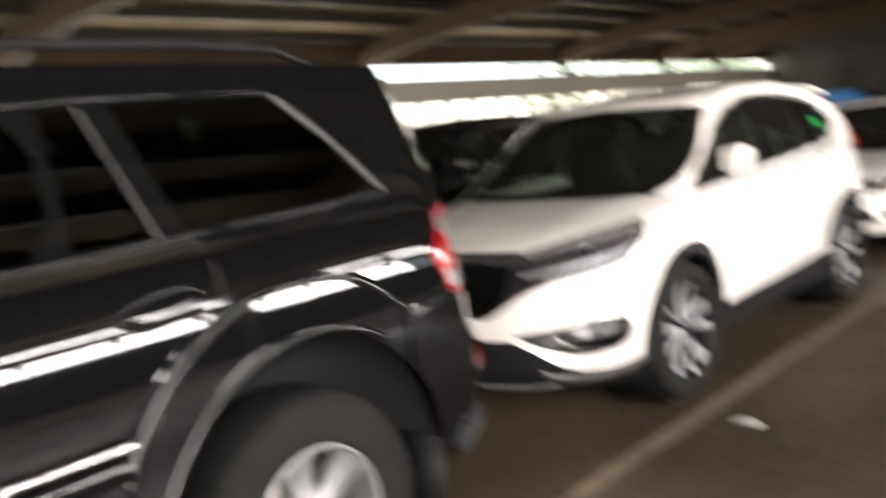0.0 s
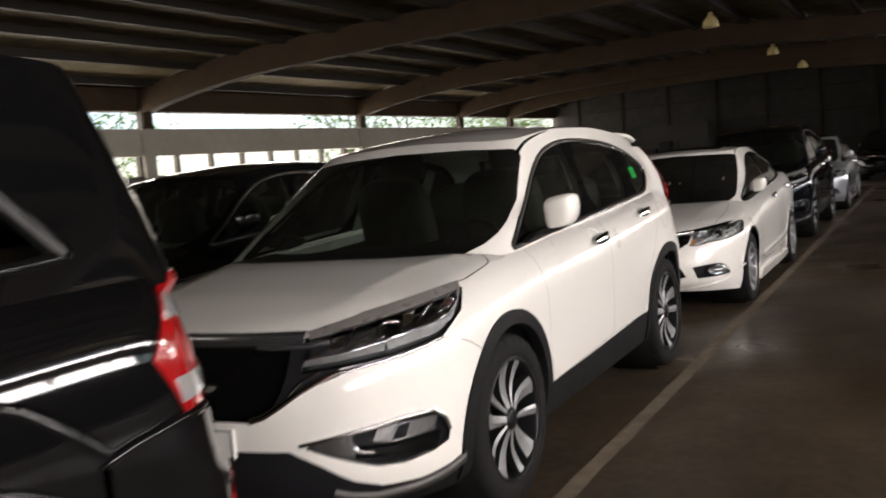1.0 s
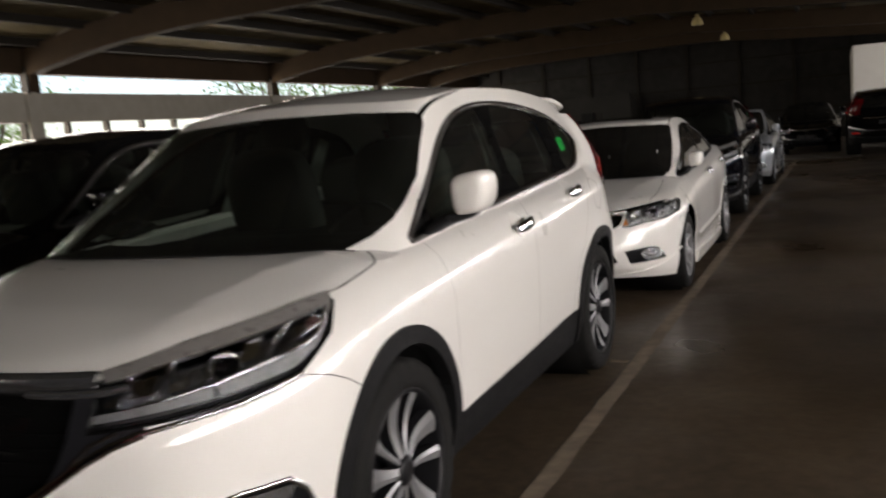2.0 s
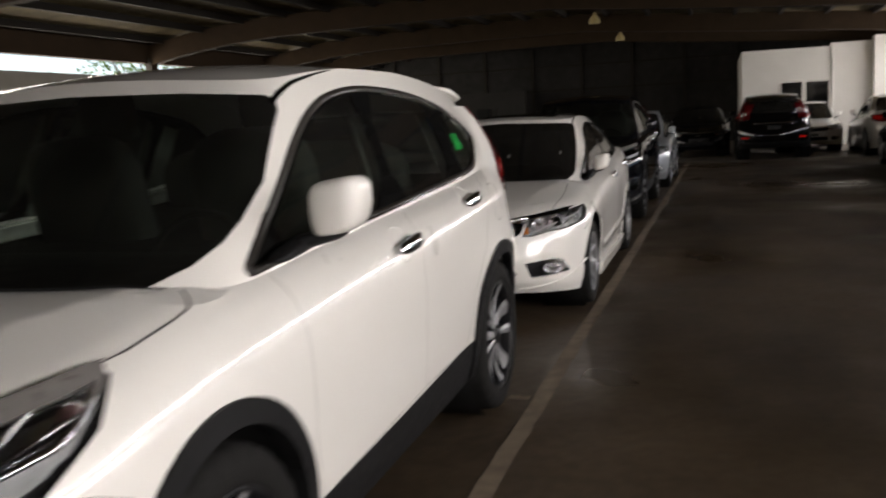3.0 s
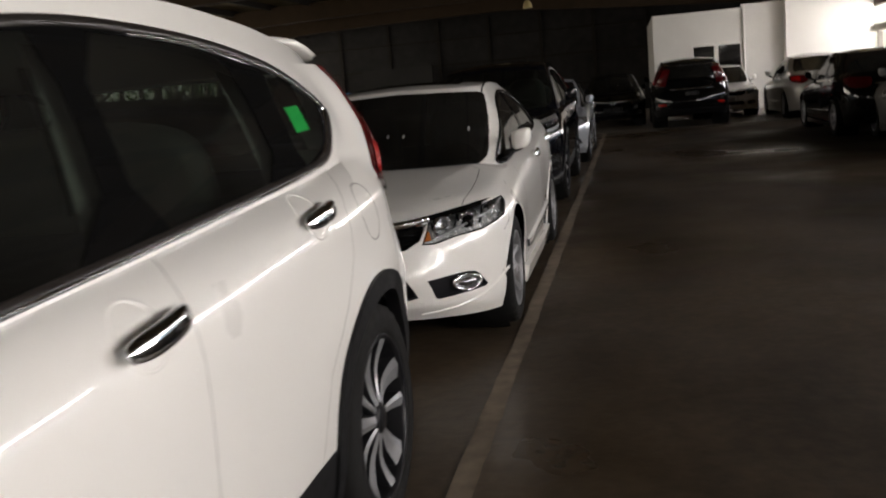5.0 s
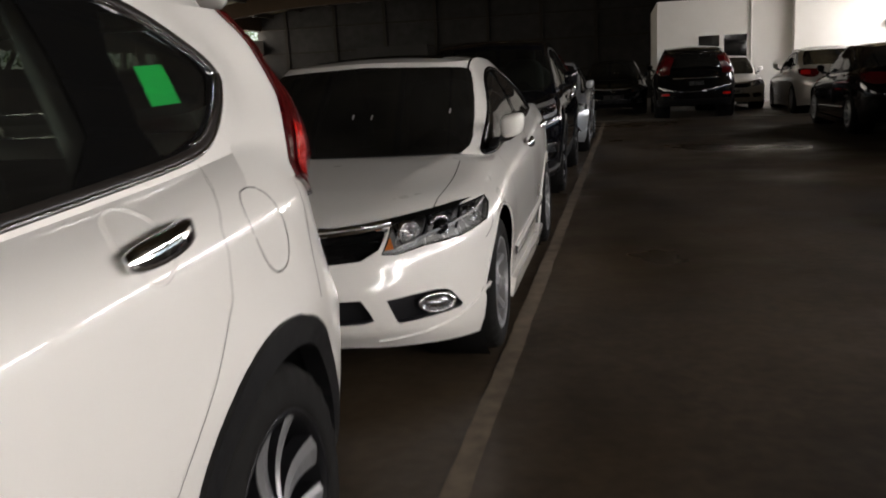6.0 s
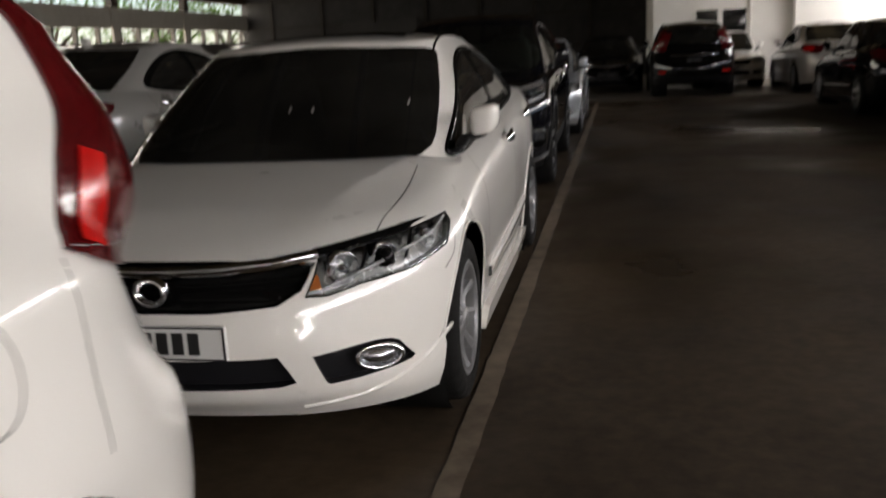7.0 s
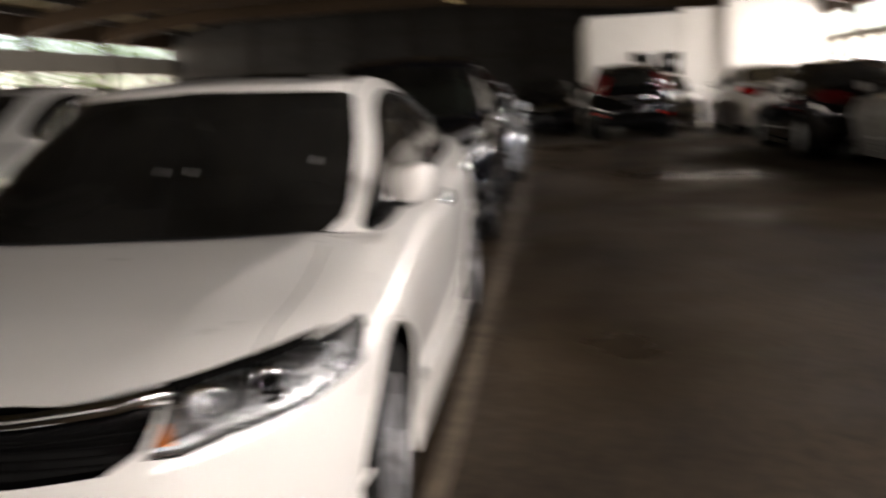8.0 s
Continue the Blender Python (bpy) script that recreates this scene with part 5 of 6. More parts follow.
def saloon(name, label, paint):
    """Low saloon with a body kit lip, side skirts and chrome grille bar."""
    c = saloon_shape(name)
    root, lower, tree, sleek = car(c, paint, dark_glass, dark_glass)
    tagged(root, label, "car")
    for side in (1, -1):
        fl = View(90, side)
        right = lambda p, s=side: p.x * s > 0.0
        v = View(42, side)
        out = [at(v, *p) for p in ((0.475, 0.125, 0.605), (0.50, 0.215, 0.712), (0.62, 0.345, 0.732), (0.74, 0.52, 0.75), (0.805, 0.72, 0.762), (0.828, 0.70, 0.735), (0.828, 0.60, 0.675), (0.745, 0.385, 0.638), (0.62, 0.24, 0.625), (0.53, 0.16, 0.602))]
        hl, ht = lamp(root, lower, sleek, out, v, right, 0.045, "headlamp", "clear headlamp with amber corner and chrome reflectors", lamp_silver)
        if hl:
            lo = [at(v, *p) for p in ((0.53, 0.16, 0.602), (0.62, 0.24, 0.625), (0.745, 0.385, 0.638), (0.828, 0.60, 0.675))]
            hi = [at(v, *p) for p in ((0.50, 0.215, 0.712), (0.62, 0.345, 0.732), (0.74, 0.52, 0.75), (0.805, 0.72, 0.762))]
            within = between(lo, hi)
            for s, h, r, ring_mat, ball_mat in ((0.17, 0.5, 0.045, reflector, sparkle), (0.47, 0.47, 0.04, reflector, gloss_black), (0.80, 0.5, 0.028, reflector, sparkle)):
                p, n = land(ht, v, *within(s, h))
                m = pose(p.x, p.y, p.z, 0, 0, -90 + side * 42)
                part("reflector_ring", moved(lathe([(-0.02, r * 1.25), (0.02, r * 1.2), (0.022, r * 1.08), (-0.005, r * 0.9)], 28), m), ring_mat, hl)
                bowl = [(0.01, r * 1.05), (-0.012, r * 0.75), (-0.02, r * 0.35), (0.015, r * 0.28), (0.018, 0.0001)] if ball_mat is sparkle else [(-0.005, r * 0.92), (0.012, r * 0.8), (0.026, r * 0.45), (0.03, 0.0001)]
                part("projector", moved(lathe(bowl, 24), moved_out(m, 0.02)), ball_mat, hl)
            for s0, s1 in ((0.33, 0.36), (0.645, 0.665)):
                part("dark_gap", patch([within(s0, 0.2), within(s0 + 0.015, 0.2), within(s1 + 0.01, 0.85), within(s1 - 0.01, 0.85)], v, ht, 0.012, 0.01), lamp_black, hl)
            part("dark_strip", patch([within(s, 0.84) for s in (0.0, 0.3, 0.6)] + [within(0.80, 0.93)] + [within(s, 0.985) for s in (0.6, 0.3, 0.0)], v, ht, 0.030, 0.01), gloss_black, hl, "black strip along the lamp's top")
            for line in ([(0.02, 0.10), (0.15, 0.13), (0.3, 0.18), (0.47, 0.30)], [(0.50, 0.34), (0.64, 0.42), (0.82, 0.50), (0.97, 0.72)]):
                part("chrome_bar", ribbon([within(*q) for q in line], v, ht, 0.010, 0.026, False, 0.01), lamp_bright, hl)
            for s0, s1, h0, h1 in ((0.05, 0.09, 0.35, 0.72), (0.24, 0.29, 0.28, 0.5), (0.36, 0.40, 0.32, 0.48), (0.54, 0.60, 0.30, 0.52), (0.58, 0.62, 0.56, 0.74), (0.68, 0.72, 0.5, 0.62), (0.86, 0.90, 0.34, 0.5), (0.86, 0.91, 0.66, 0.78)):
                part("reflector", patch([within(s0, h0), within(s1, h0), within(s1 + 0.015, h1), within(s0 + 0.012, h1)], v, ht, 0.022, 0.01), lamp_bright, hl)
            part("amber_corner", patch([at(v, *p) for p in ((0.484, 0.138, 0.612), (0.488, 0.165, 0.652), (0.512, 0.18, 0.650), (0.522, 0.17, 0.612))], v, ht, 0.025, 0.015), lens_amber, hl, "amber indicator")
        part("lamp_edge", ribbon(out, v, tree, 0.006, 0.0, True, 0.002), gloss_black, root)
        # fog lamp
        v = View(25, side)
        out = [at(v, *p) for p in ((0.497, 0.092, 0.421), (0.60, 0.15, 0.434), (0.675, 0.217, 0.439), (0.708, 0.255, 0.433), (0.73, 0.285, 0.418), (0.764, 0.352, 0.345), (0.757, 0.34, 0.334), (0.712, 0.276, 0.328), (0.60, 0.17, 0.320), (0.545, 0.12, 0.317), (0.533, 0.112, 0.325))]
        fg, ft = lamp(root, lower, sleek, out, v, right, 0.05, "fog_lamp", "round fog lamp with chrome ring in a black recess")
        if fg:
            for o in list(fg.children):
                bpy.data.objects.remove(o)
            m = pose(side * 0.672, 0.235, 0.382, 0, 0, -90 + 28 * side)
            rg = lathe([(0.0, 0.062), (0.018, 0.068), (0.025, 0.075), (0.012, 0.085), (0.0, 0.082)], 32)
            for q in rg.verts:
                q.co.y *= 1.0
                q.co.z *= 0.52
            part("fog_ring", moved(rg, m), chrome, fg, "oval chrome ring")
            gl = lathe([(0.0, 0.068), (0.012, 0.058), (0.021, 0.034), (0.025, 0.0001)], 28)
            for q in gl.verts:
                q.co.y *= 1.0
                q.co.z *= 0.52
            part("fog_glass", moved(gl, m), lamp_chrome, fg)
        # doors, sill, arches
        d1 = [(1.36, 0.30), (1.37, 0.60), (1.40, 0.95), (2.48, 1.02), (2.50, 0.60), (2.50, 0.30)]
        d2 = [(2.50, 0.30), (2.50, 0.60), (2.48, 1.02), (3.50, 1.08), (3.40, 0.85), (3.22, 0.66), (3.16, 0.50), (3.14, 0.30)]
        for name2, d in (("front_door", d1), ("rear_door", d2)):
            got = lift(lower, cut(lower, d, fl, lambda p, s=side: p.x * s > 0.3))
            sleek.give(part(name2, got, paint, root))
            part("door_gap", ribbon(below_belt(d, curve((1.45, 0.89), (2.6, 0.965), (3.4, 1.025))), fl, tree, 0.003, 0.001), seam_dark, root)
        part("side_skirt", patch([(1.24, 0.15), (3.16, 0.15), (3.14, 0.215), (1.30, 0.235)], fl, tree, 0.03, 0.06), paint, root, "painted side skirt")
        part("side_strip", ribbon([(1.42, 0.36), (3.10, 0.40)], fl, tree, 0.05, 0.002, False, 0.012), paint, root)
        for u in (c.uf, c.ur):
            part("arch_lip", ribbon([p for p in arc_band(u, c.R + c.arch_up, c.arch + 0.004, c.arch + 0.008, 0.2)[:37]], fl, tree, 0.012, 0.0, False, 0.006), paint, root)
        part("mud_flap", boxed(side * 0.76 - 0.09, side * 0.76 + 0.09, c.uf + c.arch - 0.02, c.uf + c.arch + 0.005, 0.11, 0.3), paint, root)
        handle(root, c.W - 0.02, 2.30, 0.875, side, chrome)
        handle(root, c.W - 0.03, 3.28, 0.925, side, chrome)
        mirror(root, 0.775, 1.42, 1.03, side, paint, 0.76, side < 0)
        for line, v in (([(0.66, 0.69), (0.60, 0.635), (0.52, 0.60)], fl), ([(0.575, 0.39), (0.50, 0.385), (0.44, 0.33)], fl)):
            part("panel_gap", ribbon(line, v, tree, 0.0035, 0.001), seam_dark, root)
        # tail lamp
        v = View(135, side)
        tl = rounded([at(v, *p) for p in ((0.84, 4.05, 0.90), (0.83, 4.02, 0.98), (0.62, 4.42, 0.98), (0.50, 4.46, 0.96), (0.52, 4.48, 0.80), (0.76, 4.32, 0.80))], 1)
        t = part("tail_lamp", patch(tl, v, tree, 0.01, 0.02), lens_dark_red, root, "dark red tail lamp")
        part("lit_lens", patch([at(v, *p) for p in ((0.80, 4.18, 0.86), (0.80, 4.15, 0.95), (0.66, 4.36, 0.95), (0.66, 4.4, 0.85))], v, tree, 0.014, 0.01), lens_red, t)
    # bonnet gaps and creases
    for side in (1, -1):
        roof_channel(root, tree, side, curve((1.84, 0.572), (2.0, 0.562), (2.5, 0.552), (2.95, 0.545)), 1.84, 2.95, 0.006, 0.004)
        bmg = bmesh.new()
        pts = [(side * (0.648 + 0.02 * math.sin(3 * q)), 0.375 + 0.67 * q) for q in (i / 36 for i in range(37))]
        rows = []
        for x, u in pts:
            z = tree.ray_cast(Vector((x, u, 2.0)), Vector((0, 0, -1)))[0].z + 0.0018
            if z > 1.0:
                z = c.deck_z(x, u) + 0.0015
            rows.append([bmg.verts.new((x - 0.0022, u, z)), bmg.verts.new((x + 0.0022, u, z))])
        for r0, r1 in zip(rows, rows[1:]):
            bmg.faces.new((r0[0], r0[1], r1[1], r1[0]))
        part("bonnet_gap", bmg, seam_dark, root)
    # paper tags behind the windscreen
    fv = View(0)
    for x, z in ((0.029, 1.106), (0.133, 1.102), (0.539, 1.116)):
        part("paper_tag", patch([(x - 0.004, z - 0.012), (x + 0.004, z - 0.012), (x + 0.004, z + 0.012), (x - 0.004, z + 0.012)], fv, tree, 0.002, 0.0), paper_grey, root, "small white paper tag on the windscreen")
    # grille, plate, intake, lip
    out = [(-0.50, 0.70), (-0.2, 0.715), (0.2, 0.715), (0.50, 0.70), (0.47, 0.625), (0.40, 0.585), (0.2, 0.572), (-0.2, 0.572), (-0.40, 0.585), (-0.47, 0.625)]
    g = lift(lower, cut(lower, out, fv, lambda p: p.y < 0.4))
    inner = pushed(g, Vector((0, 1, 0)), 0.045)
    gt = BVHTree.FromBMesh(inner)
    gr = part("grille", join(inner, walls(g, Vector((0, 1, 0)), 0.045)), gloss_black, root, "black grille with a chrome top bar")
    part("grille_bar", ribbon([(-0.49, 0.695), (-0.38, 0.68), (-0.2, 0.668), (0, 0.664), (0.2, 0.668), (0.38, 0.68), (0.49, 0.695)], fv, gt, 0.026, 0.02, False, 0.035), chrome, gr, "dark chrome bar")
    part("grille_wing", ribbon([(-0.46, 0.648), (-0.2, 0.638), (0.2, 0.638), (0.46, 0.648)], fv, gt, 0.008, 0.004, False, 0.012), gloss_black, gr)
    for z in (0.592, 0.61, 0.628):
        part("grille_slat", ribbon([(-0.44, z), (0.44, z)], fv, gt, 0.006, 0.0, False, 0.008), gloss_black, gr)
    em = lathe([(-0.012, 0.036), (0.010, 0.040), (0.014, 0.050), (0.008, 0.060), (-0.012, 0.062)], 28)
    for q in em.verts:
        q.co.z *= 0.82
    part("badge", moved(em, pose(0, 0.045, 0.640, 0, 0, -90)), chrome, gr, "plain chrome badge")
    plate(root, tree, fv, 0.49, 0.26)
    out = [(-0.40, 0.430), (0.40, 0.430), (0.425, 0.385), (0.445, 0.338), (0.40, 0.328), (-0.40, 0.328), (-0.445, 0.338), (-0.425, 0.385)]
    g = lift(lower, cut(lower, out, fv, lambda p: p.y < 0.3))
    part("lower_intake", join(pushed(g, Vector((0, 1, 0)), 0.06), walls(g, Vector((0, 1, 0)), 0.06)), lamp_black, root, "black lower air intake")
    lip = [(-0.95, 0.05), (0.95, 0.05), (0.95, 0.42), (0.86, 0.395), (0.79, 0.325), (0.70, 0.28), (0.55, 0.25), (0.3, 0.232), (-0.3, 0.232), (-0.55, 0.25), (-0.70, 0.28), (-0.79, 0.325), (-0.86, 0.395), (-0.95, 0.42)]
    got = lift(lower, cut(lower, lip, fv, lambda p: p.y < 0.56))
    brow = curve((0, 0.232), (0.3, 0.232), (0.55, 0.25), (0.70, 0.28), (0.79, 0.325), (0.86, 0.395), (0.95, 0.42))
    for q in got.verts:
        k = min(1, max(0, (brow(abs(q.co.x)) - q.co.z) / 0.035))
        k = k * k * (3 - 2 * k)
        q.co.y -= 0.03 * k
        q.co.x *= 1 + 0.022 * k
    sleek.give(part("front_lip", got, paint, root, "painted front lip"))
    bm = bmesh.new()
    grid = [[bm.verts.new((0.40 * (i / 10 - 1), 1.98 + 0.55 * j / 8, c.roof_z(0.40 * (i / 10 - 1), 1.98 + 0.55 * j / 8) + 0.003)) for j in range(9)] for i in range(21)]
    for i in range(20):
        for j in range(8):
            bm.faces.new((grid[i][j], grid[i + 1][j], grid[i + 1][j + 1], grid[i][j + 1]))
    part("sunroof", bm, gloss_black, root, "dark glass sunroof")
    for side in (1, -1):
        part("lip_crease", ribbon([(side * x, brow(x) - 0.004) for x in (0.44 + 0.02 * i for i in range(22))], fv, tree, 0.016, 0.002, False, 0.006), paint, root)
    rv = View(180)
    plate(root, tree, rv, 0.62, 0.165, 0.07)
    part("boot_strip", ribbon([(-0.42, 0.86), (0.42, 0.86)], rv, tree, 0.03, 0.004, False, 0.012), chrome, root)
    part("rear_diffuser", patch([(-0.6, 0.22), (0.6, 0.22), (0.55, 0.33), (-0.55, 0.33)], rv, tree, 0.008, 0.02), cladding, root)
    sleek.give(part("body", lower, paint, root))
    return root


# black off-roader
def offroader_shape(name):
    wp = curve((0, 0.93), (0.15, 0.97), (0.35, 1.0), (0.5, 1.0), (0.69, 0.998), (0.80, 0.986), (0.89, 0.969), (0.95, 0.956), (1, 0.943))
    dlo = rounded([(1.62, 1.20), (1.95, 1.45), (2.25, 1.64), (3.0, 1.70), (3.70, 1.705), (3.78, 1.69), (3.95, 1.53), (4.11, 1.36), (4.09, 1.335), (3.0, 1.298), (2.0, 1.25)], 1)
    return Shape(
        name=name, L=4.61, W=0.935, Cf=0.60, Cr=0.42, ef=0.72, er=0.62, eg=0.60,
        nose=curve((0, 0.10), (0.2, 0.0), (0.6, 0.03), (0.9, 0.08), (1, 0.16)),
        tail=curve((0, 0.10), (0.12, 0.01), (0.3, 0.0), (0.45, 0.0), (0.50, 0.03), (0.8, 0.06), (1, 0.11)),
        wprof=wp, taper=curve((0, 0.97), (0.8, 1.0), (3.4, 1.0), (4.1, 0.985), (4.57, 0.955)),
        zb=curve((0, 0.28), (1.3, 0.32), (3.0, 0.32), (4.57, 0.38)),
        zt=curve((0, 0.95), (0.3, 1.03), (1.2, 1.13), (2.0, 1.225), (3.0, 1.255), (4.0, 1.275), (4.57, 1.275)),
        crown=curve((0, 0.0), (0.5, 0.05), (1.2, 0.05), (1.8, 0.0), (4.57, 0.0)),
        flare=lambda u, v: 0.0,
        F0=1.20, C0=0.40, W0=0.85, B0=4.50, D0=0.23, F1=1.95, C1=0.25, W1=0.70, B1=4.38, D1=0.24, gtaper=curve((1.0, 1.0), (3.6, 1.0), (4.5, 0.985)),
        zr=curve((1.9, 1.69), (2.3, 1.75), (3.0, 1.785), (3.9, 1.78), (4.2, 1.765), (4.36, 1.73)), rc=0.03, bulge=0.008, pillar=0.86, rear_pillar=0.7,
        dlo=dlo,
        panes=[rounded([(1.78, 1.245), (1.98, 1.42), (2.27, 1.58), (2.62, 1.61), (2.62, 1.275), (2.0, 1.26)], 1),
               rounded([(2.72, 1.30), (2.70, 1.655), (2.985, 1.665), (2.985, 1.315)], 1),
               [(3.02, 1.315), (3.02, 1.668), (3.115, 1.67), (3.235, 1.325)],
               [(3.335, 1.33), (3.21, 1.675), (3.68, 1.682), (3.735, 1.665), (3.90, 1.525), (4.04, 1.36), (4.02, 1.35)]],
        trim_mat=gloss_black, uf=0.86, ur=3.61, R=0.402, arch=0.535, arch_up=0.041, wheel_in=0.02, tyre=0.245, rim_r=0.235, spokes=6,
        style=dict(blades=((0.0, 0.0, 0.035, 0.062),)), rim_mat=alloy, seat_up=0.40, screen=None, crease=curve((0.0, 0.30), (1.2, 0.50)))


def offroader(name, label, paint):
    """Boxy off-roader seen from behind its flank: flared arches, chrome strip, stacked tail lamp, step bumper."""
    c = offroader_shape(name)
    root, lower, tree, sleek = car(c, paint, black_glass, black_glass)
    tagged(root, label, "car")
    for side in (1, -1):
        fl = View(90, side)
        v = View(128, side)
        tl = [at(v, *p) for p in ((0.89, 4.20, 1.10), (0.86, 4.28, 1.19), (0.82, 4.35, 1.275), (0.68, 4.56, 1.285), (0.60, 4.64, 0.97), (0.80, 4.42, 0.935), (0.88, 4.27, 0.965))]
        t = part("tail_lamp", patch(tl, v, tree, 0.006, 0.03), lens_deep_red, root, "red and clear stacked tail lamp")
        q = [at(v, *p) for p in ((0.862, 4.28, 1.175), (0.842, 4.32, 1.235), (0.68, 4.55, 1.235), (0.66, 4.58, 1.165))]
        part("clear_lens", patch(q, v, tree, 0.011, 0.01), lens_white, t, "clear lens")
        q = [at(v, *p) for p in ((0.88, 4.245, 1.05), (0.63, 4.60, 1.055), (0.63, 4.60, 1.0), (0.88, 4.255, 0.995))]
        part("clear_lens", patch(q, v, tree, 0.011, 0.01), lens_white, t, "clear lens")
        for u in (c.uf, c.ur):
            ln = curve((3.02, 0.74), (3.05, 0.83), (3.094, 0.897), (3.142, 0.952), (3.243, 1.03), (3.364, 1.095), (3.48, 1.122), (3.606, 1.13), (3.74, 1.122), (3.84, 1.098), (3.946, 1.025), (4.034, 0.951))
            d = u - c.ur
            crease = [(d + 3.02 + 1.014 * k / 36, ln(3.02 + 1.014 * k / 36)) for k in range(37)]
            lip = [p for p in arc_band(u, c.R + c.arch_up, c.arch, c.arch + 0.012, 0.5)[:37]]
            lip = [p for p in lip if p[1] > (0.90 if p[0] > u else 0.62)]
            flare = patch([(d + 3.04, 0.62)] + crease + lip, fl, tree, 0.022, 0.03, 0.04, True)
            part("arch_flare", flare, paint, root, "flared wheel arch")
            part("arch_crease", ribbon(crease, fl, tree, 0.034, 0.0, False, 0.024), paint, root)
            part("arch_lip", ribbon(lip, fl, tree, 0.03, 0.012, False, 0.016), paint, root)
        for line in ([(1.40, 0.77), (3.02, 0.795)],):
            part("flank_strip", ribbon(line, fl, tree, 0.07, 0.004, False, 0.02), paint, root)
            part("chrome_strip", ribbon([(1.40, 0.825), (3.04, 0.85)], fl, tree, 0.02, 0.006, False, 0.024), chrome, root, "chrome flank strip")
        d1 = [(1.55, 0.42), (1.55, 1.2), (2.66, 1.28), (2.66, 0.42)]
        d2 = [(2.66, 0.42), (2.66, 1.28), (3.36, 1.30), (3.37, 1.21), (3.366, 1.10), (3.335, 1.0), (3.23, 0.88), (3.165, 0.80), (3.08, 0.6), (3.06, 0.42)]
        for name2, d in (("front_door", d1), ("rear_door", d2)):
            got = lift(lower, cut(lower, d, fl, lambda p, s=side: p.x * s > 0.3))
            sleek.give(part(name2, got, paint, root))
            part("door_gap", ribbon(d, fl, tree, 0.0035, 0.001, True), seam_dark, root)
        handle(root, c.W - 0.015, 2.42, 1.13, side, paint)
        handle(root, c.W - 0.015, 3.19, 1.15, side, paint)
        for u in (2.42, 3.19):
            part("handle_cup", ribbon([(u + 0.118 * math.cos(q), 1.146 + 0.043 * math.sin(q) + 0.12 * 0.118 * math.cos(q)) for q in (2 * math.pi * i / 28 for i in range(28))], fl, tree, 0.012, 0.0, True, 0.005), paint, root)
        part("glass_edge", ribbon([(3.125, 1.672), (3.25, 1.318)], fl, tree, 0.007, 0.002, False, 0.004), strip_grey, root)
        mirror(root, 0.86, 1.72, 1.29, side, paint, 1.1)
        bumper = [(4.02, 0.36), (4.9, 0.36), (4.9, 0.95), (4.24, 0.95), (4.12, 0.945), (4.03, 0.925)]
        got = lift(lower, cut(lower, bumper, fl, lambda p, s=side: p.x * s >= 0))
        for q in got.verts:
            q.co.y += 0.012
            q.co.x += side * 0.010 if abs(q.co.x) > 0.02 else 0
        part("rear_bumper", got, paint, root, "black step bumper")
        part("bumper_edge", ribbon([(4.03, 0.935), (4.12, 0.952), (4.24, 0.962), (4.36, 0.962)], fl, tree, 0.02, 0.004, False, 0.014), paint, root)
        part("pillar_strip", ribbon([(3.745, 1.68), (3.92, 1.53), (4.085, 1.35)], fl, tree, 0.018, 0.002, False, 0.005), strip_grey, root, "grey strip along the rear window edge")
        part("bumper_valance", patch([(4.26, 0.40), (4.46, 0.40), (4.46, 0.52), (4.30, 0.50)], fl, tree, 0.055, 0.05, 0.04, True), valance_grey, root, "grey lower bumper valance")
        part("bumper_reflector", patch([at(v, *p) for p in ((0.85, 4.42, 0.67), (0.80, 4.49, 0.67), (0.80, 4.49, 0.76), (0.85, 4.42, 0.75))], v, tree, 0.022, 0.02), lens_deep_red, root, "red bumper reflector")
        rail = bmesh.new()
        pts = [(2.2, 1.74), (2.35, 1.81), (2.8, 1.835), (3.5, 1.84), (3.82, 1.825), (4.0, 1.76)]
        rows = []
        for k in range(41):
            f = k / 40 * (len(pts) - 1)
            i = min(int(f), len(pts) - 2)
            s = f - i
            u, z = pts[i][0] * (1 - s) + pts[i + 1][0] * s, pts[i][1] * (1 - s) + pts[i + 1][1] * s
            rows.append([rail.verts.new((side * 0.68 + 0.018 * math.cos(a), u, z + 0.016 * math.sin(a))) for a in (2 * math.pi * j / 8 for j in range(8))])
        for r0, r1 in zip(rows, rows[1:]):
            for j in range(8):
                rail.faces.new((r0[j], r0[(j + 1) % 8], r1[(j + 1) % 8], r1[j]))
        part("roof_rail", rail, cladding, root)
        part("mud_flap", boxed(side * 0.80 - 0.12, side * 0.80 + 0.12, c.ur + c.arch - 0.02, c.ur + c.arch, 0.2, 0.5), cladding, root)
    part("tailgate_gap", ribbon([(-0.66, 1.25), (-0.68, 0.9), (0.68, 0.9), (0.66, 1.25)], View(180), tree, 0.006, 0.0012), seam_dark, root)
    sleek.give(part("body", lower, paint, root))
    return root


def repaint(ob, swaps):
    """Gives a copied car meshes of its own in another paint."""
    done = {}
    for o in ob.children_recursive:
        if o.type != "MESH" or o.data.materials[0] not in swaps:
            continue
        if o.data not in done:
            me = o.data.copy()
            me.materials[0] = swaps[o.data.materials[0]]
            done[o.data] = me
        o.data = done[o.data]
    return ob


# ---- the hall ----
LEFT, RIGHT, NEAR, FAR = -14.0, 8.2, -16.0, 38.0
MID = (LEFT + RIGHT) / 2
BEAMS = [-14.0, -5.2, 3.6, 12.4, 21.2, 27.9, 32.5]


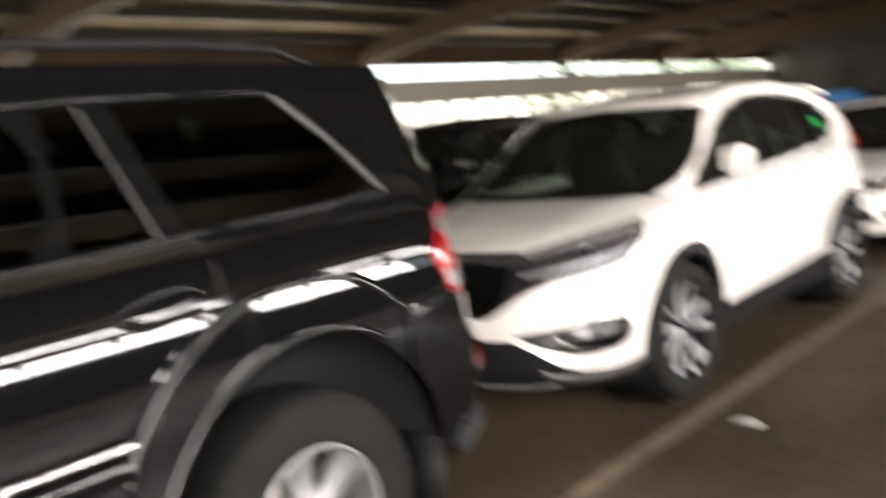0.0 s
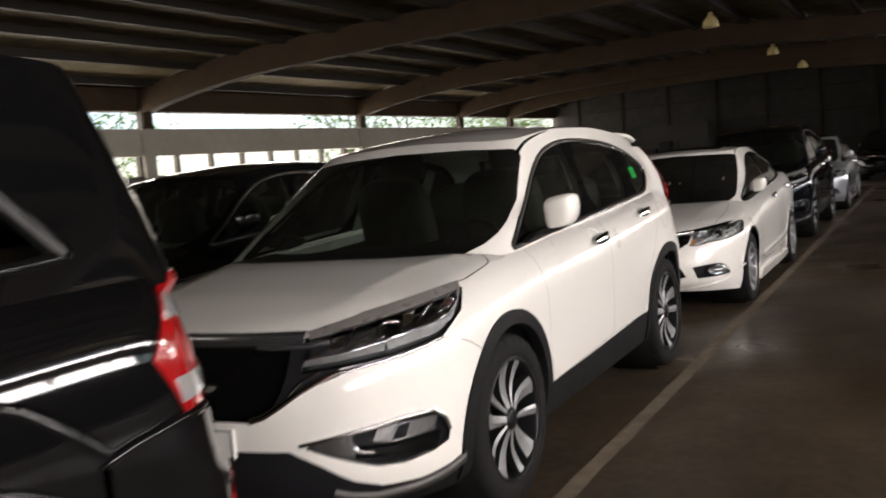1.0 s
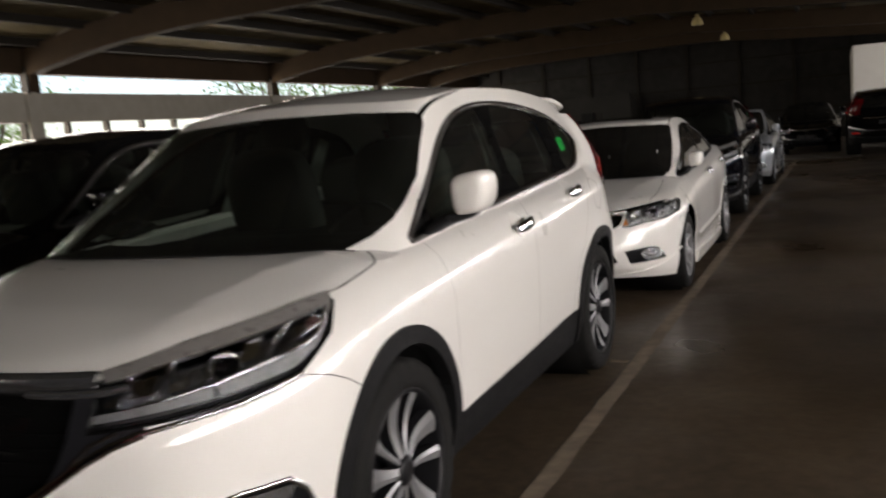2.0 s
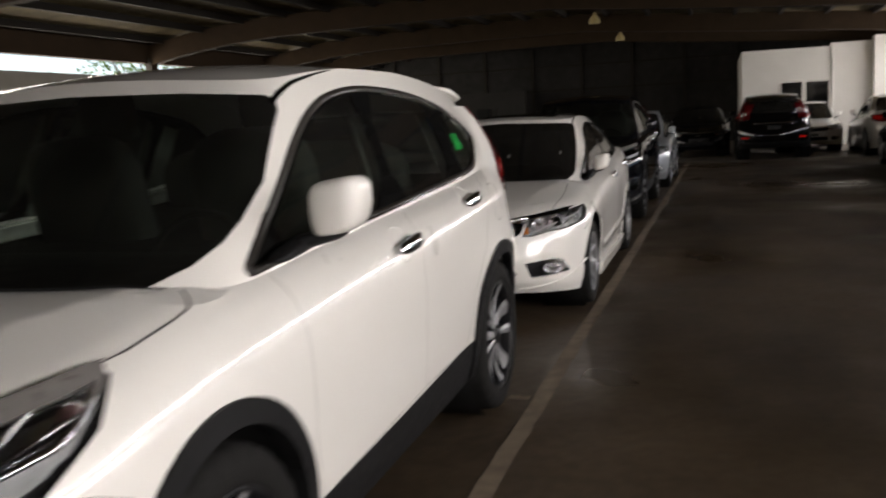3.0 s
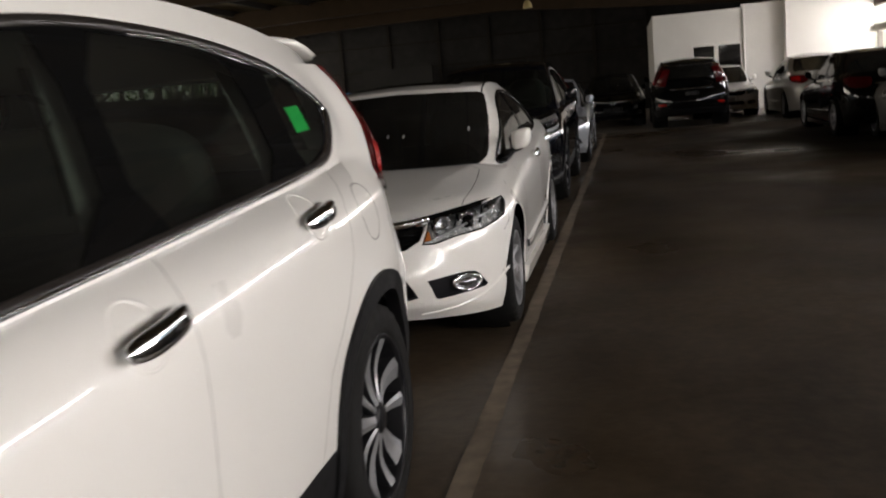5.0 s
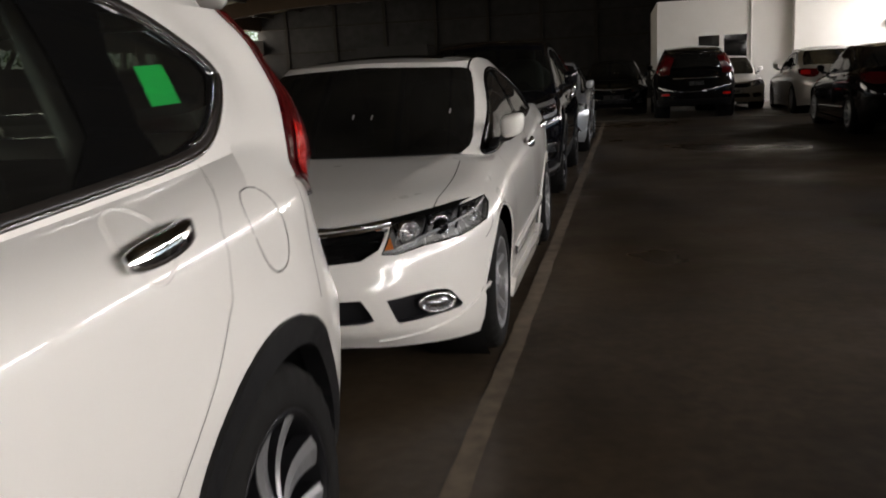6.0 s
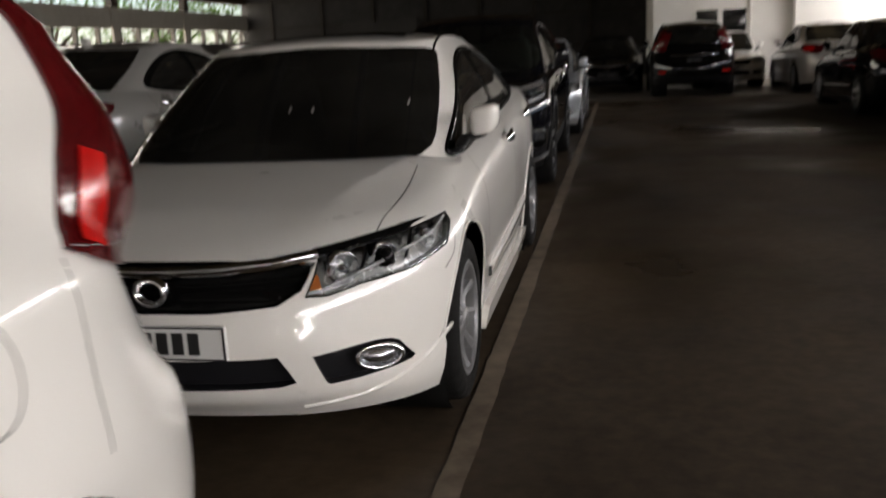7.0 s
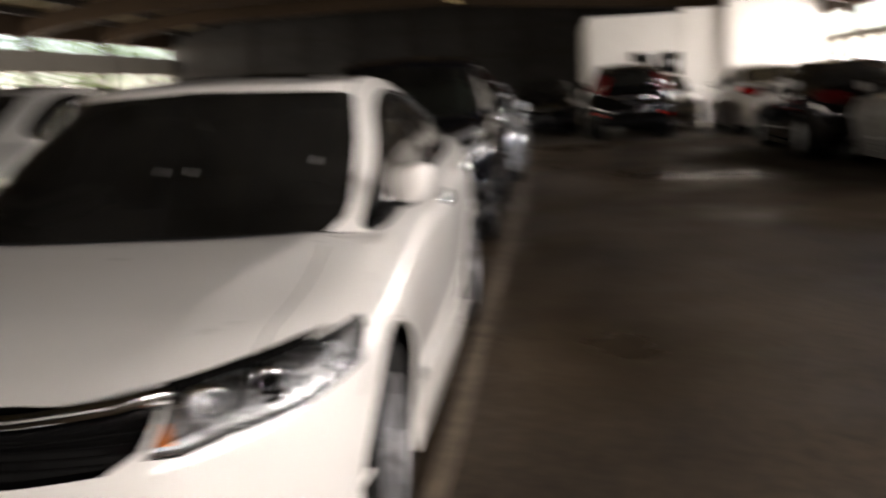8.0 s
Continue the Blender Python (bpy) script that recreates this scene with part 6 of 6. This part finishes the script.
def beam_z(x):
    """The underside of the arched roof beams."""
    q = (x - MID) / (RIGHT - MID)
    low_side = 0.46 * (1 - (1 - q) ** 2) if q > 0 else 0.0
    return 3.92 - 0.22 * q * q - 0.36 * max(0, abs(q) - 0.62) ** 2 / 0.1444 - low_side


def solid(name, material, *dims, bevel=0.0, label="", category="", kind="structure"):
    return tagged(part(name, boxed(*dims, bevel=bevel), material, None, "", smooth=False), label, category, "", kind)


bm = bmesh.new()
nx, ny = 30, 40
grid = [[bm.verts.new((-400 + 800 * i / nx, -400 + 800 * j / ny, -0.02)) for j in range(ny + 1)] for i in range(nx + 1)]
for i in range(nx):
    for j in range(ny):
        bm.faces.new((grid[i][j], grid[i + 1][j], grid[i + 1][j + 1], grid[i][j + 1]))
tagged(part("ground", bm, ground_mat, None, "", smooth=False), "pale ground outside the hall", "ground", "", "structure")
solid("floor", floor_mat, LEFT - 0.2, RIGHT + 0.2, NEAR, 23.7, -0.15, 0.0, label="dark brown worn concrete floor with a dull sheen", category="floor")
floor_far = mat("floor_concrete_pale", (0.14, 0.122, 0.102), 0.5, var=0.25, scale=5)
solid("floor_far", floor_far, LEFT - 0.2, RIGHT + 0.2, 23.7, FAR + 0.2, -0.15, 0.004, label="slightly paler concrete slab beyond a joint", category="floor")


def line_on_floor(x0, x1, y0, y1, rough=0.006):
    """A worn painted line with ragged edges."""
    bm = bmesh.new()
    n = max(2, int((y1 - y0) / 0.12))
    rows = []
    for i in range(n + 1):
        y = y0 + (y1 - y0) * i / n
        d = 0.004 * y
        rows.append([bm.verts.new((x0 + d + random.uniform(-rough, rough), y, 0.004)), bm.verts.new((x1 + d + random.uniform(-rough, rough), y, 0.004))])
    for r0, r1 in zip(rows, rows[1:]):
        bm.faces.new((r0[0], r0[1], r1[1], r1[0]))
    return bm


tagged(part("bay_line", line_on_floor(0.087, 0.177, -12, 23.5, 0.005), line_mat, None, "", smooth=False), "long worn tan line painted on the floor", "floor marking", "", "structure")
for y in (-1.4, 3.68, 9.0, 14.6):
    tagged(part("bay_tick", boxed(-0.02, 0.083, y - 0.022, y + 0.022, 0.0, 0.004), line_mat, None, "", smooth=False), "short worn bay mark joining the line", "floor marking", "bay marks", "structure")


def side_wall(name, x, out, y0, y1, posts, rows=(1.95, 2.40, 3.02, 3.40)):
    """A long wall with two rows of openings: low wall, barred opening, band, clerestory opening, eave."""
    t = 0.22
    sill, low_top, band_top, eave = rows
    xa, xb = (x - t, x) if out < 0 else (x, x + t)
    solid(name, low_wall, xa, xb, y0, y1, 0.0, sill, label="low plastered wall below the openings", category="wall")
    solid(name + "_band", plaster, xa, xb, y0, y1, low_top, band_top, label="pale plastered band between two rows of openings", category="wall")
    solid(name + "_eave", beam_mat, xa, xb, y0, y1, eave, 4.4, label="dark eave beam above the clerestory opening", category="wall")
    y = y0 + 0.6
    while y < y1:
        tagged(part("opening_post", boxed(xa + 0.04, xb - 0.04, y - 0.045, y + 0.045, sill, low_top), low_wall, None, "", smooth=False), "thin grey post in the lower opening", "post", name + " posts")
        y += 1.15
    for y in posts:
        col = new("wall_column", None)
        tagged(col, "square plastered column with a dark steel bracket under the beam", "column", name + " columns")
        top = min(3.02, beam_z(x) - 0.3)
        part("shaft", boxed(x - 0.02 if out < 0 else x - 0.06, x + 0.06 if out < 0 else x + 0.02, y - 0.17, y + 0.17, 0.0, top, bevel=0.01), plaster, col, smooth=False)
        for d in (-0.13, 0.13):
            part("bracket", boxed(x - 0.1, x + 0.1, y + d - 0.03, y + d + 0.03, top - 0.02, top + 0.53), purlin_mat, col, smooth=False)
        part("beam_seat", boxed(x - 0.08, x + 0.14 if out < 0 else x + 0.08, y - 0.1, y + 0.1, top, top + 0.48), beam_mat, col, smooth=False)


side_wall("wall_left", LEFT, -1, NEAR, FAR, BEAMS)
side_wall("wall_right", RIGHT, 1, NEAR, 24.2, BEAMS[:-2])
side_wall("wall_right_far", RIGHT, 1, 24.2, FAR, [27.9], (1.15, 2.02, 2.24, 2.80))
solid("wall_near", plaster, LEFT - 0.22, RIGHT + 0.22, NEAR - 0.25, NEAR, 0.0, 4.6, label="plain plastered end wall", category="wall")
solid("wall_far", dark_wall, LEFT - 0.22, RIGHT + 0.22, FAR, FAR + 0.25, 0.0, 4.8, label="sheet-metal end wall coloured near-black", category="wall")

for k in range(8):
    solid("wall_far_post", purlin_mat, -13.0 + 2.1 * k, -12.88 + 2.1 * k, FAR - 0.09, FAR - 0.003, 0.0, 4.2, label="slim dark steel post against the end wall", category="post")
for z in (1.2, 2.4, 3.4):
    solid("wall_far_rail", purlin_mat, LEFT, 1.8, FAR - 0.14, FAR - 0.093, z, z + 0.08, label="dark steel rail along the end wall", category="rail")

# white room at the far end
WALL_Y = 31.15
solid("wall_white_a", white_wall, 1.72, 2.90, WALL_Y, WALL_Y + 0.15, 0.0, 3.15, label="white painted partition wall", category="wall")
solid("wall_white_b", white_wall, 2.90, 4.43, WALL_Y, WALL_Y + 0.15, 0.0, 0.9, label="white wall below a window", category="wall")
solid("wall_white_c", white_wall, 2.90, 4.43, WALL_Y, WALL_Y + 0.15, 2.12, 3.15, label="white wall above a window", category="wall")
solid("wall_white_d", white_wall, 4.43, 5.68, WALL_Y, WALL_Y + 0.15, 0.0, 3.25, label="white painted partition wall with a pipe", category="wall")
solid("wall_white_e", white_wall, 5.68, RIGHT, WALL_Y - 0.35, WALL_Y + 0.15, 0.0, 3.38, label="white painted wall standing proud beside the side openings", category="wall")
solid("wall_white_side", white_wall, 1.72, 1.87, WALL_Y + 0.15, FAR, 0.0, 3.15, label="white return wall", category="wall")
win = new("window_1", None)
tagged(win, "dark two-pane window in the white wall", "window", "", "structure")
part("window_frame", join(boxed(2.90, 4.43, WALL_Y - 0.03, WALL_Y + 0.05, 2.06, 2.12), boxed(3.58, 3.70, WALL_Y - 0.03, WALL_Y + 0.05, 0.9, 2.06), boxed(2.90, 2.95, WALL_Y - 0.03, WALL_Y + 0.05, 0.9, 2.06), boxed(4.38, 4.43, WALL_Y - 0.03, WALL_Y + 0.05, 0.9, 2.06)), white_wall, win, smooth=False)
for x0, x1 in ((2.95, 3.58), (3.70, 4.38)):
    part("pane", boxed(x0, x1, WALL_Y + 0.02, WALL_Y + 0.03, 0.9, 2.06), gloss_black, win, smooth=False)
tagged(part("wall_pipe", moved(lathe([(0, 0.03), (3.1, 0.03)], 12), pose(4.49, WALL_Y - 0.04, 0.02, 0, -90)), white_wall), "thin pale pipe up the white wall", "pipe")

# pale partition (shade painted into its colour), covered stack, in the dark far corner
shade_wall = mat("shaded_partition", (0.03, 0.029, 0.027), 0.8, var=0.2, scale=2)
solid("wall_corner", shade_wall, -9.4, -6.6, 36.0, 36.15, 0.0, 2.45, label="pale partition wall with deep shade painted into its colour", category="wall")
tarp = mat("blue_tarpaulin", (0.02, 0.16, 0.42), 0.5, var=0.3, scale=6)
bm = blob(0.65, 0.5, 0.28, 0.35, 28, 16)
for v in bm.verts:
    v.co.z += 0.03 * math.sin(9 * v.co.x) * math.cos(7 * v.co.y)
tagged(part("covered_load", moved(bm, pose(-9.3, 33, 1.35)), tarp), "stack of goods under a blue tarpaulin on a rack", "goods")
rack = new("storage_rack", None)
tagged(rack, "low dark steel storage rack by the far wall", "rack")
for x in (-10.1, -7.2):
    for y in (32.6, 33.4):
        part("upright", boxed(x - 0.03, x + 0.03, y - 0.03, y + 0.03, 0.0, 1.75), purlin_mat, rack, smooth=False)
for z in (0.5, 1.03):
    part("shelf", boxed(-10.15, -7.15, 32.55, 33.45, z, z + 0.04), purlin_mat, rack, smooth=False)
for x, h in ((-8.2, 0.45), (-7.6, 0.7)):
    tagged(part("storage_box", boxed(x - 0.22, x + 0.22, 32.75, 33.2, 1.07, 1.07 + h, bevel=0.01), cabin_dark, None, "", smooth=False), "dark box standing on the rack", "box", "boxes on the rack")

# roof: sheets and purlins, beams
bm = bmesh.new()
xs = [LEFT - 0.3 + (RIGHT - LEFT + 0.6) * i / 60 for i in range(61)]
for x0, x1 in zip(xs, xs[1:]):
    z0, z1 = beam_z(max(LEFT, min(RIGHT, x0))) + 0.62, beam_z(max(LEFT, min(RIGHT, x1))) + 0.62
    a = [bm.verts.new(p) for p in ((x0, NEAR - 0.3, z0), (x1, NEAR - 0.3, z1), (x1, FAR + 0.3, z1), (x0, FAR + 0.3, z0))]
    b = [bm.verts.new((v.co.x, v.co.y, v.co.z + 0.06)) for v in a]
    bm.faces.new(a)
    bm.faces.new(list(reversed(b)))
for k in range(18):
    x = LEFT + 0.5 + k * (RIGHT - LEFT - 1.0) / 17
    z = beam_z(x) + 0.62
    box(bm, x - 0.05, x + 0.05, NEAR, FAR, z - 0.17, z - 0.004)
y = NEAR
ob = part("ceiling", bm, [sheet_mat, purlin_mat], None, "", smooth=False)
for p in ob.data.polygons:
    p.material_index = 1 if p.index >= 120 else 0
tagged(ob, "low arched roof of stained pale sheets on dark purlins", "ceiling", "", "structure")


def roof_beam(y):
    bm = bmesh.new()
    rows = []
    n = 48
    for i in range(n + 1):
        x = LEFT + (RIGHT - LEFT) * i / n
        z = beam_z(x)
        rows.append([bm.verts.new((x, y + s * 0.14, z + h)) for s, h in ((-1, 0), (1, 0), (1, 0.52), (-1, 0.52))])
    for r0, r1 in zip(rows, rows[1:]):
        for j in range(4):
            bm.faces.new((r0[j], r0[(j + 1) % 4], r1[(j + 1) % 4], r1[j]))
    bm.faces.new(rows[0])
    bm.faces.new(list(reversed(rows[-1])))
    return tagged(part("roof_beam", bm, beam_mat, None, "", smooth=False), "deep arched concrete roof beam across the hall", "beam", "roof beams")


for y in BEAMS:
    roof_beam(y)

opening_light(LEFT - 0.3, NEAR, FAR, 1.95, 3.4, 1, 1050, 0.2, (1.0, 0.90, 0.74))
opening_light(RIGHT + 0.3, NEAR, -1.0, 1.95, 3.4, -1, 1500, 0.9)
opening_light(RIGHT + 0.3, -1.0, 8.0, 1.95, 3.4, -1, 690, -0.45)
opening_light(RIGHT + 0.3, 8.0, 25.0, 3.08, 3.36, -1, 190)
opening_light(RIGHT + 0.3, 25.0, 31.0, 1.3, 2.75, -1, 260, -0.1)


def bell_lamp(x, y, z):
    """A yellowed bell shade on a thin rod under the roof."""
    root = new("pendant_lamp", None)
    tagged(root, "yellowed bell-shaped hanging lamp under the roof", "ceiling lamp", "hanging lamps")
    up = beam_z(x) + 0.6 - z
    part("rod", moved(lathe([(0.1, 0.012), (up, 0.012)], 8), pose(0, 0, 0, 0, -90)), purlin_mat, root)
    part("shade", moved(lathe([(-0.12, 0.15), (-0.02, 0.14), (0.05, 0.10), (0.10, 0.05), (0.16, 0.045), (0.17, 0.0001)], 28), pose(0, 0, 0, 0, -90)), lamp_yellow, root)
    part("bulb", moved(blob(0.05, 0.05, 0.07, 1.0, 14, 10), pose(0, 0, -0.06)), lens_white, root)
    root.matrix_world = pose(x, y, z)


for y in (15.8, 23.6, 30.0):
    bell_lamp(-2.1, y, 3.85)

scrap = bmesh.new()
for k in range(7):
    a = 2 * math.pi * k / 7
    scrap.verts.new((0.07 * math.cos(a) * (1 + 0.3 * math.sin(3 * a)), 0.045 * math.sin(a), 0.006 + 0.008 * (k % 3)))
scrap.faces.new(scrap.verts[:])
scrap = rim(scrap, 0.004, Vector((0, 0, -1)))
tagged(part("paper_scrap", moved(scrap, pose(0.40, 0.68, 0.004, 0, 0, 25)), paper_grey, None, "", smooth=False), "small crumpled white paper scrap on the floor", "litter")


def tree(x, y, height, spread, seed):
    """A broadleaf tree: tapered trunk, limbs and a loose crown of single leaves."""
    rnd = random.Random(seed)
    root = new("tree", None)
    tagged(root, "leafy green tree standing outside the side wall", "tree", "trees outside")
    bm = bmesh.new()

    def limb(a, b, r0, r1):
        way = (b - a).normalized()
        s = way.orthogonal().normalized()
        t = way.cross(s)
        rows = [[bm.verts.new(p + (s * math.cos(q) + t * math.sin(q)) * r) for q in (2 * math.pi * i / 7 for i in range(7))] for p, r in ((a, r0), ((a + b) / 2 + s * 0.08, (r0 + r1) / 2), (b, r1))]
        for c0, c1 in zip(rows, rows[1:]):
            for i in range(7):
                bm.faces.new((c0[i], c0[(i + 1) % 7], c1[(i + 1) % 7], c1[i]))

    base = Vector((0, 0, 0))
    fork = Vector((rnd.uniform(-0.2, 0.2), rnd.uniform(-0.2, 0.2), height * 0.3))
    limb(base, fork, 0.17, 0.12)
    tips = []
    for k in range(7):
        a = 2 * math.pi * k / 7 + rnd.uniform(-0.3, 0.3)
        tip = Vector((math.cos(a) * spread * rnd.uniform(0.35, 0.8), math.sin(a) * spread * rnd.uniform(0.35, 0.8), height * rnd.uniform(0.45, 0.95)))
        limb(fork, tip, 0.08, 0.02)
        tips.append(tip)
    part("trunk", bm, bark, root)
    leaves = bmesh.new()
    for k in range(1500):
        c = rnd.choice(tips) + Vector((rnd.gauss(0, spread * 0.32), rnd.gauss(0, spread * 0.32), rnd.gauss(0, height * 0.13)))
        m = Matrix.Translation(c) @ Euler((rnd.uniform(-1, 1), rnd.uniform(-1, 1), rnd.uniform(0, 6.3))).to_matrix().to_4x4()
        w = rnd.uniform(0.07, 0.13)
        leaves.faces.new([leaves.verts.new(m @ Vector(p)) for p in ((-w, 0, 0), (0, -w * 0.5, 0.02), (w, 0, 0), (0, w * 0.5, 0.02))])
    part("crown", leaves, leaf_mat, root, smooth=False)
    root.matrix_world = pose(x, y, 0, 0, 0, rnd.uniform(0, 360))
    return root


for k, (x, y, h, s) in enumerate(((-19.0, 8.0, 5.6, 2.4), (-21.0, 13.5, 6.4, 3.0), (-18.6, 27.0, 5.4, 2.4), (-19.5, 33.0, 6.0, 2.8), (-18.5, 38.0, 5.5, 2.6), (-20.0, 43.5, 6.4, 3.0), (-23.0, 2.0, 6.0, 3.0), (-20.5, 50.0, 6.5, 3.2), (-26.0, 21.0, 5.0, 2.6))):
    tree(x, y, h, s, k)

# ---- cars ----
tall_car = crossover("white_crossover", "white crossover car with black cladding, parked nose out", paint_white)
tall_car.matrix_world = pose(-0.925, 0, 0)
sal = saloon("white_saloon", "white saloon car with front lip, chrome grille bar and dark windows", paint_white)
sal.matrix_world = pose(-0.76, 5.2, 0)
off = offroader("black_offroader", "glossy black off-road car with stacked red tail lamp", paint_black)
off.matrix_world = pose(-0.79, -5.28, 0, 0, 0, 0)


def copy_car(src, name, label, m, swaps):
    ob = copy_thing(src, m)
    ob.name = name
    return tagged(repaint(ob, swaps), label, "car")


copy_car(tall_car, "black_crossover", "black crossover car parked nose out behind the white saloon", pose(-0.85, 10.62, 0), {paint_white: paint_navy})
copy_car(sal, "silver_saloon", "silver saloon car parked nose out in the row", pose(-0.72, 15.5, 0), {paint_white: paint_silver})
# white plates recoloured black on this copy to keep them out of sight
copy_car(tall_car, "black_crossover", "black crossover car parked tail out under the white wall", pose(2.32, 27.95, 0, 0, 0, 180), {paint_white: paint_black, plate_white: cladding})
copy_car(sal, "white_saloon", "white saloon car parked nose out beside the white wall", pose(3.47, 26.55, 0), {})
copy_car(sal, "champagne_saloon", "pale champagne saloon car parked tail out", pose(5.42, 28.0, 0, 0, 0, 180) @ Matrix.Scale(1.05, 4), {paint_white: paint_champagne})
copy_car(sal, "black_saloon", "black saloon car parked tail out", pose(5.22, 21.6, 0, 0, 0, 180) @ Matrix.Scale(1.03, 4), {paint_white: paint_black, lens_red: lens_dark_red})
copy_car(sal, "silver_saloon", "pale silver saloon car parked tail out in shade", pose(5.67, 18.0, 0, 0, 0, 180) @ Matrix.Scale(1.03, 4), {paint_white: paint_pale})
copy_car(tall_car, "black_crossover", "black crossover car parked in the second row", pose(-3.9, 1.2, 0), {paint_white: paint_black})
# off-white car whose shade is put into a greyer paint
row_two = copy_car(sal, "pale_saloon", "off-white saloon car, shade put into its grey paint, tail out in the second row", pose(-4.08, 13.6, 0, 0, 0, 180) @ Matrix.Scale(1.08, 4), {lens_red: lens_dark_red, paint_white: paint_pale})
fin = blob(0.022, 0.075, 0.045, 0.9, 16, 10)
for v in fin.verts:
    v.co.y += 0.6 * v.co.z
part("antenna_fin", moved(fin, pose(0, 2.95, 1.43)), paint_pale, row_two, "white antenna fin")
# plates blackened here too, so no white shows at the far end
copy_car(sal, "dark_saloon", "dark saloon car in deep shade by the far wall", pose(0.42, 26.0, 0), {paint_white: paint_navy, plate_white: cladding})
